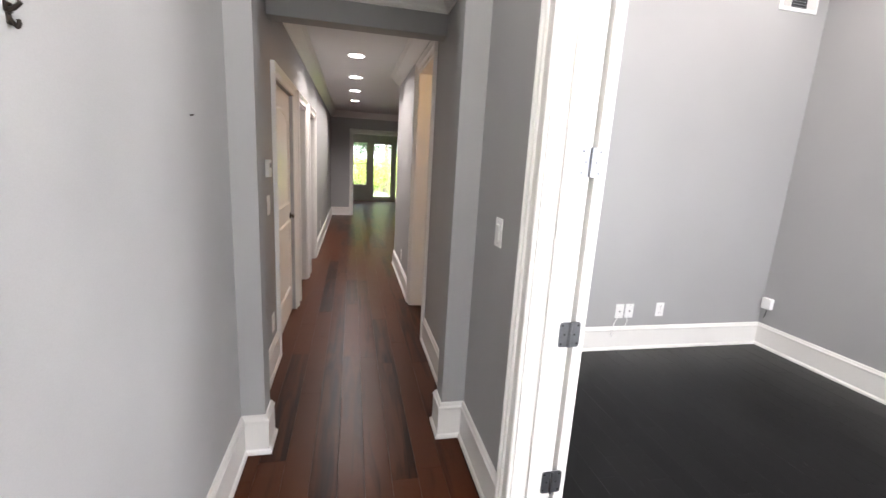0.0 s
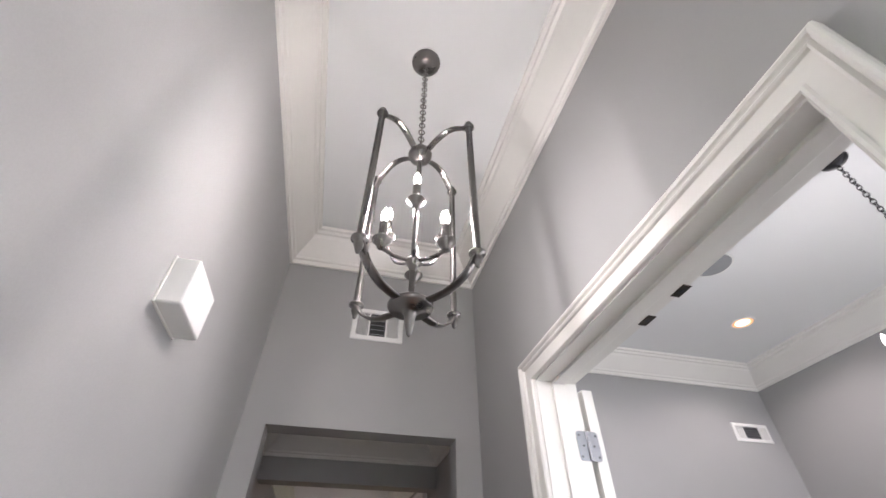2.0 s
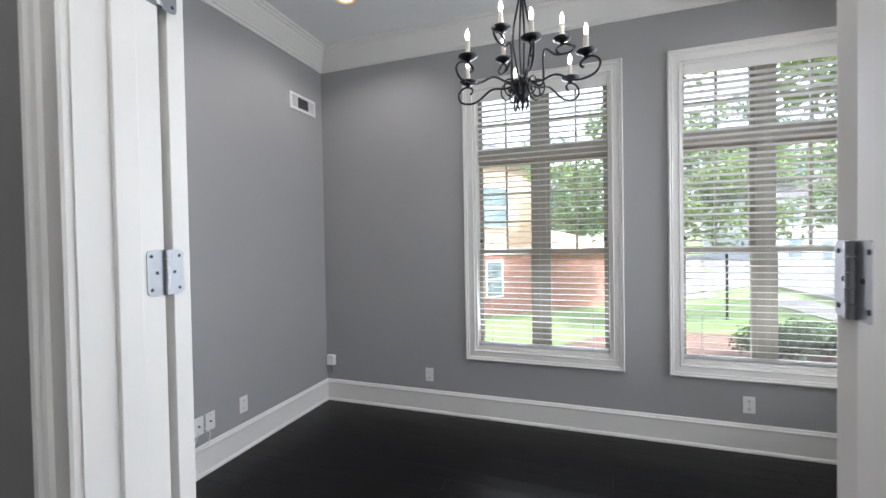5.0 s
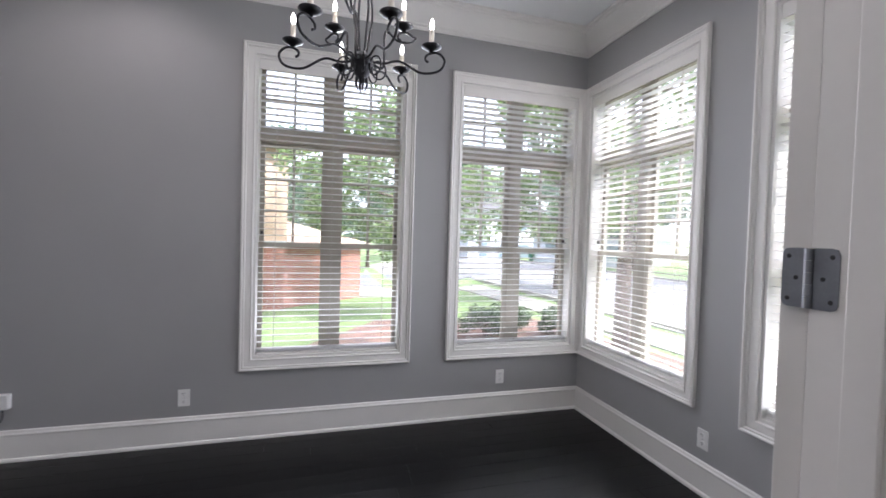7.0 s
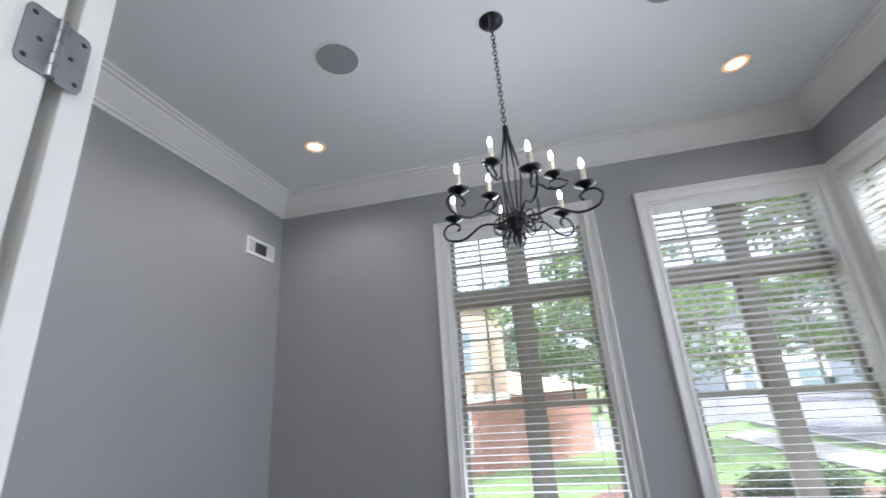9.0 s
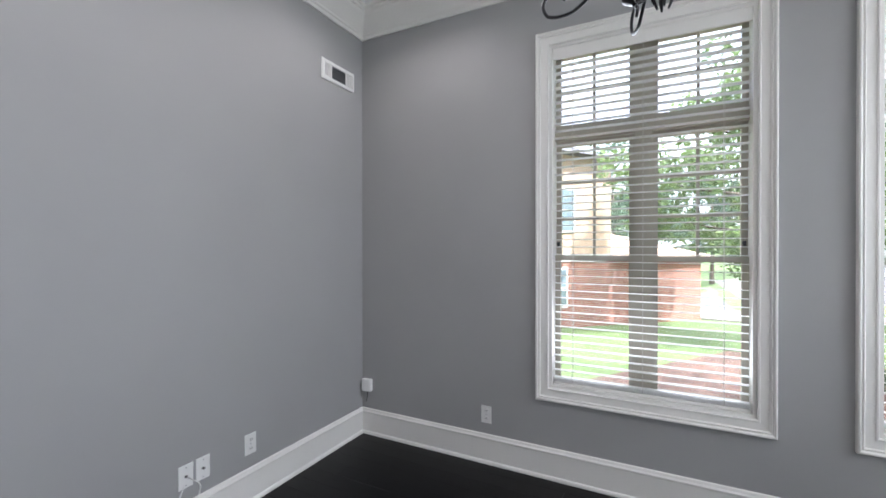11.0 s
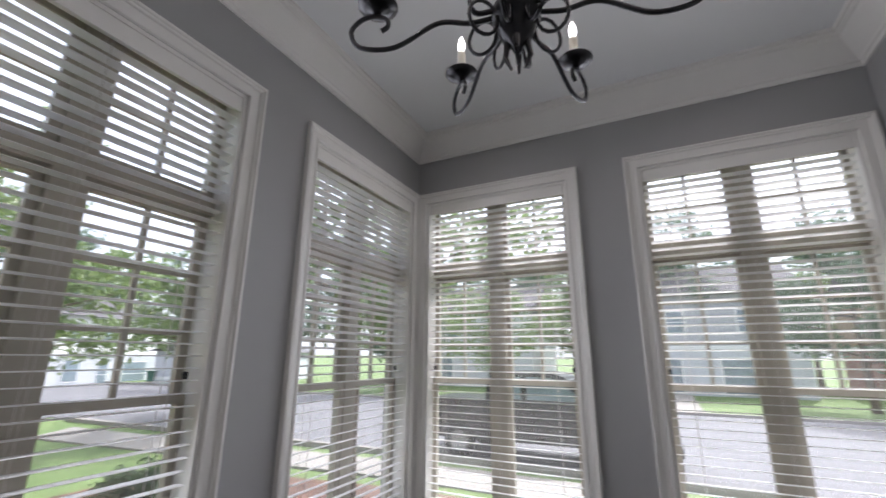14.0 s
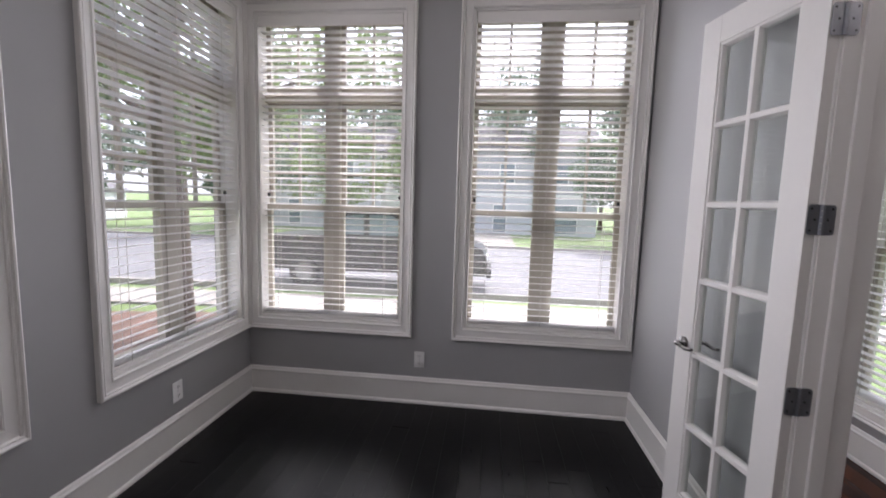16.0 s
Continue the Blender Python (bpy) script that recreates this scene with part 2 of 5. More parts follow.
BLUESIDE = material("blue_grey_siding", (0.40, 0.41, 0.43), 0.75, vary=0.05, scale=1.0, fine=40, bump=0.1)
ROOF = material("dark_shingle", (0.10, 0.095, 0.10), 0.9, vary=0.3, scale=2, fine=40, bump=0.6, depth=0.01)
WHITEPAINT = material("white_house_trim", (0.8, 0.8, 0.79), 0.5, vary=0.03, scale=3)
FARGLASS = material("dark_house_glass", (0.20, 0.25, 0.28), 0.08, vary=0.3, scale=1.5, bump=0)
CARBLACK = material("black_car_paint", (0.012, 0.013, 0.016), 0.3, vary=0.1, scale=3, bump=0, coat=0.3)
CARSILVER = material("silver_car_paint", (0.35, 0.36, 0.38), 0.25, metal=0.6, vary=0.05, scale=3, bump=0, coat=0.8)
TYRE = material("tyre_rubber", (0.02, 0.02, 0.02), 0.85, vary=0.2, scale=20)
BINGREEN = material("green_bin_plastic", (0.02, 0.11, 0.07), 0.5, vary=0.08, scale=6)


# ---- mesh helpers ----
def mesh_of(name, bm, mat, smooth=False):
    me = bpy.data.meshes.new(name)
    bm.normal_update()
    bm.to_mesh(me)
    bm.free()
    me.materials.append(mat)
    if smooth:
        for f in me.polygons:
            f.use_smooth = True
    return me


def part(name, bm, mat, parent=None, label="", smooth=False):
    ob = new(name, mesh_of(name, bm, mat, smooth))
    ob.parent = parent
    return tagged(ob, label)


def shared(name, me, parent, m=None):
    ob = new(name, me)
    ob.parent = parent
    if m is not None:
        ob.matrix_basis = m
    return ob


def thing(name, loc=(0, 0, 0), turn=0, label="", category="", group="", kind=""):
    ob = new(name)
    ob.empty_display_size = 0.05
    ob.matrix_basis = pose(*loc, 0, 0, turn)
    return tagged(ob, label, category, group, kind)


def setting(name, bm, mat, label, category):
    return tagged(new(name, mesh_of(name, bm, mat)), label, category, "", "structure")


def box(bm, x0, x1, y0, y1, z0, z1, bev=0.0):
    vs = [bm.verts.new((x, y, z)) for x in (x0, x1) for y in (y0, y1) for z in (z0, z1)]
    fs = [bm.faces.new([vs[i] for i in q]) for q in ((0, 1, 3, 2), (4, 6, 7, 5), (0, 4, 5, 1), (2, 3, 7, 6), (0, 2, 6, 4), (1, 5, 7, 3))]
    if bev:
        es = list({e for f in fs for e in f.edges})
        bmesh.ops.bevel(bm, geom=es, offset=bev, segments=2, affect="EDGES", profile=0.5)
    return bm


def boxes(*args, bev=0.0):
    bm = bmesh.new()
    for a in args:
        box(bm, *a, bev=bev)
    return bm


def lathe(profile, n=24, bm=None, m=None):
    """Turns (radius, z) pairs round the z axis."""
    bm = bm or bmesh.new()
    m = m or Matrix()
    rings = []
    for r, z in profile:
        if r < 1e-5:
            rings.append([bm.verts.new(m @ Vector((0, 0, z)))])
        else:
            rings.append([bm.verts.new(m @ Vector((r * math.cos(i * math.tau / n), r * math.sin(i * math.tau / n), z))) for i in range(n)])
    for a, b in zip(rings, rings[1:]):
        for i in range(n):
            j = (i + 1) % n
            q = [a[i % len(a)], a[j % len(a)], b[j % len(b)], b[i % len(b)]]
            q = list(dict.fromkeys(q))
            if len(q) > 2:
                bm.faces.new(q)
    return bm


def tube(points, radius, n=10, bm=None, flat=1.0, closed=False):
    """A round or flattened bar along points; radius may be one number or one for each point."""
    bm = bm or bmesh.new()
    pts = [Vector(p) for p in points]
    k = len(pts)
    rad = radius if isinstance(radius, (list, tuple)) else [radius] * k
    rings, side = [], None
    for i, p in enumerate(pts):
        a = pts[(i - 1) % k] if closed or i else p
        b = pts[(i + 1) % k] if closed or i < k - 1 else p
        d = (b - a).normalized()
        if side is None:
            side = d.cross(Vector((0, 0, 1))) if abs(d.z) < 0.95 else d.cross(Vector((1, 0, 0)))
        side = (side - d * side.dot(d)).normalized()
        up = d.cross(side)
        rings.append([bm.verts.new(p + side * (rad[i] * math.cos(j * math.tau / n)) + up * (rad[i] * flat * math.sin(j * math.tau / n))) for j in range(n)])
    for i in range(k if closed else k - 1):
        a, b = rings[i], rings[(i + 1) % k]
        for j in range(n):
            bm.faces.new((a[j], a[(j + 1) % n], b[(j + 1) % n], b[j]))
    if not closed:
        bm.faces.new(rings[0][::-1])
        bm.faces.new(rings[-1])
    return bm


def smooth_line(ctrl, steps=8):
    """Catmull-Rom line through the points."""
    p = [Vector(c) for c in ctrl]
    p = [2 * p[0] - p[1]] + p + [2 * p[-1] - p[-2]]
    out = []
    for i in range(1, len(p) - 2):
        for s in range(steps):
            t = s / steps
            a, b, c, d = p[i - 1:i + 3]
            out.append(0.5 * (2 * b + (c - a) * t + (2 * a - 5 * b + 4 * c - d) * t * t + (3 * b - 3 * c + d - a) * t ** 3))
    return out + [p[-2]]


def moulding(path, profile, place, closed=False, bm=None):
    """Runs a profile of (offset to the left of the path, height) along a 2D path with mitred corners; place(u, v, h) puts it in the world."""
    bm = bm or bmesh.new()
    k = len(path)
    P = [Vector(p) for p in path]

    def left(a, b):
        d = (b - a).normalized()
        return Vector((-d.y, d.x))
    rings = []
    for i in range(k):
        if closed or 0 < i < k - 1:
            n0, n1 = left(P[i - 1], P[i]), left(P[i], P[(i + 1) % k])
            m = (n0 + n1) / (1 + n0.dot(n1))
        else:
            m = left(P[0], P[1]) if i == 0 else left(P[-2], P[-1])
        rings.append([bm.verts.new(place(P[i].x + m.x * d, P[i].y + m.y * d, h)) for d, h in profile])
    q = len(profile)
    for i in range(k if closed else k - 1):
        a, b = rings[i], rings[(i + 1) % k]
        for j in range(q):
            bm.faces.new((a[j], b[j], b[(j + 1) % q], a[(j + 1) % q]))
    if not closed:
        bm.faces.new(rings[0])
        bm.faces.new(rings[-1][::-1])
    bmesh.ops.recalc_face_normals(bm, faces=bm.faces)
    return bm


def plan(z=0.0):
    return lambda u, v, h: (u, v, z + h)


CASING = [(0, 0), (0, 0.012), (0.004, 0.017), (0.010, 0.017), (0.014, 0.011), (0.054, 0.013), (0.056, 0.021), (0.061, 0.0245), (0.066, 0.021), (0.068, 0.019), (0.071, 0.022), (0.073, 0.029), (0.079, 0.032), (0.085, 0.030), (0.088, 0.024), (0.088, 0)]
BASE = [(0, 0), (0.030, 0), (0.030, 0.010), (0.026, 0.020), (0.018, 0.026), (0.017, 0.172), (0.021, 0.178), (0.021, 0.186), (0.014, 0.194), (0.010, 0.206), (0.004, 0.212), (0, 0.212)]
CROWN = [(0, 0), (0, -0.21), (0.014, -0.21), (0.016, -0.185), (0.026, -0.178), (0.030, -0.165), (0.05, -0.14), (0.085, -0.095), (0.108, -0.065), (0.116, -0.045),
         (0.130, -0.040), (0.134, -0.022), (0.150, -0.018), (0.152, 0)]
CROWN_SMALL = [(d * 0.75, h * 0.72) for d, h in CROWN]


def wall_cells(axis, a0, a1, u0, u1, z0, z1, holes=()):
    """A wall across axis 'x' or 'y' from a0 to a1 thick, u0 to u1 long, with holes (u0, u1, z0, z1) through it."""
    bm = bmesh.new()
    us = sorted({u0, u1, *[h[0] for h in holes], *[h[1] for h in holes]})
    zs = sorted({z0, z1, *[h[2] for h in holes], *[h[3] for h in holes]})

    def solid(i, j):
        if not (0 <= i < len(us) - 1 and 0 <= j < len(zs) - 1):
            return False
        uc, zc = (us[i] + us[i + 1]) / 2, (zs[j] + zs[j + 1]) / 2
        return not any(h[0] < uc < h[1] and h[2] < zc < h[3] for h in holes)

    def P(a, u, z):
        return (a, u, z) if axis == "x" else (u, a, z)
    memo = {}

    def V(a, u, z):
        key = (a, u, z)
        if key not in memo:
            memo[key] = bm.verts.new(P(a, u, z))
        return memo[key]
    for i in range(len(us) - 1):
        for j in range(len(zs) - 1):
            if not solid(i, j):
                continue
            u, w, z, y = us[i], us[i + 1], zs[j], zs[j + 1]
            bm.faces.new((V(a0, u, z), V(a0, u, y), V(a0, w, y), V(a0, w, z)))
            bm.faces.new((V(a1, u, z), V(a1, w, z), V(a1, w, y), V(a1, u, y)))
            if not solid(i - 1, j):
                bm.faces.new((V(a0, u, z), V(a1, u, z), V(a1, u, y), V(a0, u, y)))
            if not solid(i + 1, j):
                bm.faces.new((V(a0, w, z), V(a0, w, y), V(a1, w, y), V(a1, w, z)))
            if not solid(i, j - 1):
                bm.faces.new((V(a0, u, z), V(a0, w, z), V(a1, w, z), V(a1, u, z)))
            if not solid(i, j + 1):
                bm.faces.new((V(a0, u, y), V(a1, u, y), V(a1, w, y), V(a0, w, y)))
    bmesh.ops.recalc_face_normals(bm, faces=bm.faces)
    return bm


# ---- plan of the house, in metres ----
XW, XE, YS, YN, H = 1.165, 4.150, -1.096, 3.392, 3.55      # study
FX0, FX1, FY = -0.159, 1.003, 2.427                        # foyer
HX0, HX1, HH, BEAM = -0.165, 0.995, 2.65, 3.40             # hall
HEY, HEND, BACK = 6.45, 11.75, 15.8                        # hall's east corner, end wall, back wall
OY0, OY1, OZ = 0.506, 1.703, 2.405                         # clear opening between foyer and study
WZ0, WZ1 = 0.62, 2.95                                      # study windows
WIN_A, WIN_B, WIN_C, WIN_D = (0.645, 1.798), (-1.0, 0.15), (2.908, 4.065), (1.272, 2.418)
GROUND = -0.60
TOP = 3.90

# walls
setting("wall_east", wall_cells("x", XE, XE + 0.22, YS - 0.22, YN + 0.16, GROUND, TOP, [(*WIN_A, WZ0, WZ1), (*WIN_B, WZ0, WZ1)]), WALL, "grey painted study wall with two tall windows", "wall")
setting("wall_south", wall_cells("y", YS - 0.22, YS, XW, XE, GROUND, TOP, [(*WIN_C, WZ0, WZ1), (*WIN_D, WZ0, WZ1)]), WALL, "grey painted study wall with two tall windows", "wall")
setting("wall_north", wall_cells("y", YN, YN + 0.16, XW, XE, GROUND, TOP), WALL, "plain light grey painted study wall", "wall")
setting("wall_partition", wall_cells("x", FX1, XW, YS - 0.22, FY, GROUND, TOP, [(OY0 - 0.02, OY1 + 0.02, -0.02, OZ + 0.02)]), WALL, "grey painted wall between foyer and study", "wall")
setting("wall_foyer_west", wall_cells("x", FX0 - 0.2, FX0, YS - 0.22, FY, GROUND, TOP, [(-1.0, 0.0, 0.365, 2.4)]), SCUFFED_LIT, "grey painted foyer wall with scuffs, door light in its colour", "wall")
setting("wall_foyer_south", wall_cells("y", YS - 0.22, YS, FX0, FX1, GROUND, TOP, [(-0.02, 0.84, -0.02, 2.40), (-0.02, 0.84, 2.52, 3.22)]), WALL, "grey end wall of the foyer with the front door", "wall")
setting("wall_hall_front", wall_cells("y", FY, FY + 0.13, FX0 - 0.2, XW, GROUND, TOP, [(-0.045, 0.875, -0.02, 2.393)]), WALL, "grey painted wall with a square opening to the hall", "wall")
setting("wall_hall_west", wall_cells("x", HX0 - 0.2, HX0, FY + 0.13, HEND, GROUND, TOP, [(3.60, 4.56, -0.02, 2.03), (4.89, 5.63, -0.02, 2.03), (5.98, 6.75, -0.02, 2.03)]), WALL, "grey hall wall with a door and two cased openings", "wall")
setting("wall_hall_east", wall_cells("x", HX1, XW, FY + 0.13, HEY, GROUND, TOP, [(3.80, 4.62, -0.02, 2.36)]), WALL, "grey hall wall with a cased doorway", "wall")
setting("wall_hall_end", wall_cells("y", HEND, HEND + 0.13, -1.9, 5.0, GROUND, TOP, [(0.385, 1.95, -0.02, 2.15)]), WALL, "grey end wall of the hall with a wide cased opening", "wall")
setting("wall_kitchen_south", wall_cells("y", HEY - 0.13, HEY, XW, 5.0, GROUND, TOP), WALL, "plain grey wall past the hall", "wall")
setting("wall_kitchen_east", wall_cells("x", 5.0, 5.15, 3.6, BACK + 0.2, GROUND, TOP), WALL, "plain grey wall past the hall", "wall")
setting("wall_back", wall_cells("y", BACK, BACK + 0.2, -1.9, 5.0, GROUND, TOP, [(0.31, 0.90, 0.55, 2.07), (1.035, 1.825, 0.02, 2.14), (1.84, 2.63, 0.02, 2.14)]), TRIM, "pale back wall with a window and glazed doors", "wall")
setting("wall_side_rooms", wall_cells("x", -2.05, -1.9, FY, BACK + 0.2, GROUND, TOP), WALL, "plain wall closing the side rooms", "wall")
setting("wall_side_rooms_front", wall_cells("y", FY, FY + 0.13, -1.9, FX0 - 0.2, GROUND, TOP), WALL, "plain wall closing the side rooms", "wall")
setting("wall_warm_room", boxes((XW, 2.9, 5.35, 5.5, GROUND, TOP), (2.9, 3.05, 3.56, 5.5, GROUND, TOP)), TANWALL, "warm tan wall of the room past the doorway", "wall")
setting("beam_hall", boxes((HX0, HX1, BEAM, BEAM + 0.14, 2.362, HH)), WALL, "grey painted beam across the hall", "beam")

# ceilings and roof
setting("ceiling_study", boxes((XW, XE, YS, YN, H, H + 0.12)), CEIL, "white painted study ceiling", "ceiling")
setting("ceiling_foyer", boxes((FX0, FX1, YS, FY, H, H + 0.12)), CEIL, "white painted foyer ceiling", "ceiling")
setting("ceiling_hall", boxes((-1.9, HX1, FY + 0.13, HEY, HH, HH + 0.12), (XW, 5.0, YN + 0.16, HEY - 0.13, HH, HH + 0.12), (-1.9, 5.0, HEY, BACK, HH, HH + 0.12)), CEIL, "white painted hall ceiling", "ceiling")
setting("roof_slab", boxes((-2.2, 5.3, -1.45, BACK + 0.4, TOP, TOP + 0.15)), ROOF, "dark roof over the house", "roof")

# floors
floor_study = setting("floor_study", boxes((XW - 0.07, XE, YS, YN, -0.10, -0.013)), DARKGAP, "black stained wooden study floor", "floor")
floor_hall = setting("floor_hall", boxes((-1.9, XW - 0.07, YS, BACK, -0.10, -0.013), (XW - 0.07, 5.0, YN + 0.01, BACK, -0.10, -0.013)), DARKGAP, "dark red-brown wooden hall floor", "floor")


# crown mouldings and baseboards
def crown(name, path, z, closed, profile=CROWN):
    return setting(name, moulding(path, profile, plan(z), closed), TRIM, "white painted crown moulding under the ceiling", "crown moulding")


def baseboard(path, label="tall white painted baseboard with shoe moulding"):
    return setting("baseboard", moulding(path, BASE, plan(0.0)), TRIM, label, "baseboard")


crown("trim_crown_study", [(XW, YS), (XE, YS), (XE, YN), (XW, YN)], H, True)
crown("trim_crown_foyer", [(FX0, YS), (FX1, YS), (FX1, FY), (FX0, FY)], H, True)
crown("trim_crown_entry", [(HX0, FY + 0.13), (HX1, FY + 0.13), (HX1, BEAM), (HX0, BEAM)], HH, True, CROWN_SMALL)
crown("trim_crown_hall", [(5.0, HEY), (5.0, HEND), (HX0, HEND), (HX0, BEAM + 0.14), (HX1, BEAM + 0.14), (HX1, HEY)], HH, True, CROWN_SMALL)
CO = 0.094
baseboard([(XW, OY0 - CO), (XW, YS), (XE, YS), (XE, YN), (XW, YN), (XW, OY1 + CO)])
baseboard([(FX1, OY1 + CO), (FX1, FY), (0.875, FY), (0.875, FY + 0.13), (HX1, FY + 0.13), (HX1, 3.71)])
baseboard([(HX0, 3.51), (HX0, FY + 0.13), (-0.045, FY + 0.13), (-0.045, FY), (FX0, FY), (FX0, YS), (FX1, YS), (FX1, OY0 - CO)])
baseboard([(0.295, HEND), (HX0, HEND), (HX0, 6.84)])
baseboard([(HX1, 4.71), (HX1, HEY), (3.0, HEY)])
baseboard([(5.0, HEY), (5.0, HEND), (2.04, HEND)])


def casing(name, axis, face, side, u0, u1, z1, z0=0.0, parent=None, label="white painted door casing"):
    """A door casing round an opening on a wall face; side is the sense in which the face looks."""
    def place(u, v, h):
        return (face + side * h, u, v) if axis == "x" else (u, face + side * h, v)
    bm = moulding([(u0, z0), (u0, z1), (u1, z1), (u1, z0)], CASING, place)
    return setting(name, bm, TRIM, label, "door casing")


casing("trim_casing_foyer", "x", FX1, -1, OY0 - 0.006, OY1 + 0.006, OZ + 0.006)
casing("trim_casing_study", "x", XW, 0.6, OY0 - 0.006, OY1 + 0.006, OZ + 0.006)
casing("trim_casing_hall_door", "x", HX0, 1, 3.60, 4.56, 2.03)
casing("trim_casing_hall_opening", "x", HX0, 1, 4.89, 5.63, 2.03)
casing("trim_casing_hall_opening_far", "x", HX0, 1, 5.98, 6.75, 2.03)
casing("trim_casing_warm_room", "x", HX1, -1, 3.80, 4.62, 2.36)
casing("trim_casing_hall_end", "y", HEND, -1, 0.385, 1.95, 2.15)

# linings of the openings
setting("trim_jamb_study", boxes((FX1, XW, OY0 - 0.02, OY0, 0, OZ), (FX1, XW, OY1, OY1 + 0.02, 0, OZ), (FX1, XW, OY0 - 0.02, OY1 + 0.02, OZ, OZ + 0.02)), TRIM, "wide white painted door jamb", "door jamb")
stop = bmesh.new()
box(stop, 1.065, 1.113, OY0, OY0 + 0.012, 0, OZ, bev=0.002)
box(stop, 1.065, 1.113, OY1 - 0.012, OY1, 0, OZ, bev=0.002)
box(stop, 1.065, 1.113, OY0 + 0.012, OY1 - 0.012, OZ - 0.012, OZ, bev=0.002)
setting("trim_door_stop", stop, TRIM, "white painted door stop strip", "door stop")
for nm, a, b, zt in (("trim_jamb_hall_opening", 4.89, 5.63, 2.03), ("trim_jamb_hall_opening_far", 5.98, 6.75, 2.03)):
    setting(nm, boxes((HX0 - 0.2, HX0, a, a + 0.018, 0, zt), (HX0 - 0.2, HX0, b - 0.018, b, 0, zt), (HX0 - 0.2, HX0, a, b, zt - 0.018, zt)), TRIM, "white painted jamb of a cased opening", "door jamb")
setting("trim_jamb_warm_room", boxes((HX1, XW, 3.80, 3.818, 0, 2.36), (HX1, XW, 4.602, 4.62, 0, 2.36), (HX1, XW, 3.818, 4.602, 2.342, 2.36)), TRIM, "white painted doorway jamb", "door jamb")
setting("trim_jamb_hall_end", boxes((0.385, 0.403, HEND, HEND + 0.13, 0, 2.15), (1.932, 1.95, HEND, HEND + 0.13, 0, 2.15), (0.403, 1.932, HEND, HEND + 0.13, 2.132, 2.15)), TRIM, "white painted jamb of the wide opening", "door jamb")


# ---- windows and blinds ----
def sash(parent, x0, x1, z0, z1, y, cols, rows, label=""):
    """One sash: a frame, its muntin bars and its panes."""
    t = 0.034
    bm = boxes((x0, x0 + t, y, y + 0.035, z0, z1), (x1 - t, x1, y, y + 0.035, z0, z1), (x0 + t, x1 - t, y, y + 0.035, z0, z0 + t), (x0 + t, x1 - t, y, y + 0.035, z1 - t, z1))
    s = part("sash", bm, SASH, parent, label)
    w, h = (x1 - x0 - 2 * t) / cols, (z1 - z0 - 2 * t) / rows
    for i in range(1, cols):
        x = x0 + t + i * w
        part("muntin", boxes((x - 0.009, x + 0.009, y + 0.006, y + 0.03, z0 + t, z1 - t)), SASH, s)
    for j in range(1, rows):
        z = z0 + t + j * h
        part("muntin", boxes((x0 + t, x1 - t, y + 0.008, y + 0.028, z - 0.009, z + 0.009)), SASH, s)
    g = part("pane", boxes((x0 + t, x1 - t, y + 0.016, y + 0.020, z0 + t, z1 - t)), GLASS, s)
    g.visible_shadow = False
    return s


def window(name, loc, turn, w, z0, z1, label):
    """A twin double-hung window under a transom; x runs along the wall, y outward."""
    ob = thing(name, loc, turn, label, "window", "", "structure")
    place = lambda u, v, h: (u, -h, v)
    part("casing", moulding([(0, z0), (0, z1), (w, z1), (w, z0)], CASING, place, True), TRIM, ob, "white painted picture-frame casing")
    part("window_frame", boxes((0, 0.02, 0.002, 0.2, z0, z1), (w - 0.02, w, 0.002, 0.2, z0, z1), (0.02, w - 0.02, 0.002, 0.2, z1 - 0.02, z1), (0.02, w - 0.02, 0.002, 0.2, z0, z0 + 0.02)), TRIM, ob)
    c, zb = w / 2, 2.36
    part("mullion", boxes((c - 0.05, c + 0.05, 0.10, 0.19, z0 + 0.02, z1 - 0.02)), SASH, ob)
    part("transom_bar", boxes((0.02, c - 0.05, 0.10, 0.19, zb - 0.04, zb + 0.04), (c + 0.05, w - 0.02, 0.10, 0.19, zb - 0.04, zb + 0.04)), SASH, ob)
    zr = 1.505
    for x0, x1 in ((0.02, c - 0.05), (c + 0.05, w - 0.02)):
        sash(ob, x0, x1, zb + 0.04, z1 - 0.02, 0.13, 2, 2)
        sash(ob, x0, x1, zr - 0.018, zb - 0.04, 0.145, 2, 3)
        sash(ob, x0, x1, z0 + 0.02, zr + 0.018, 0.108, 1, 1)
    for x in (0.045, w - 0.045):
        part("latch", boxes((x - 0.008, x + 0.008, 0.088, 0.10, 1.585, 1.615), (x - 0.012, x + 0.004, 0.084, 0.10, 1.60, 1.608)), DARKGAP, ob, "small dark sash latch")
    return ob


SLATS = {}


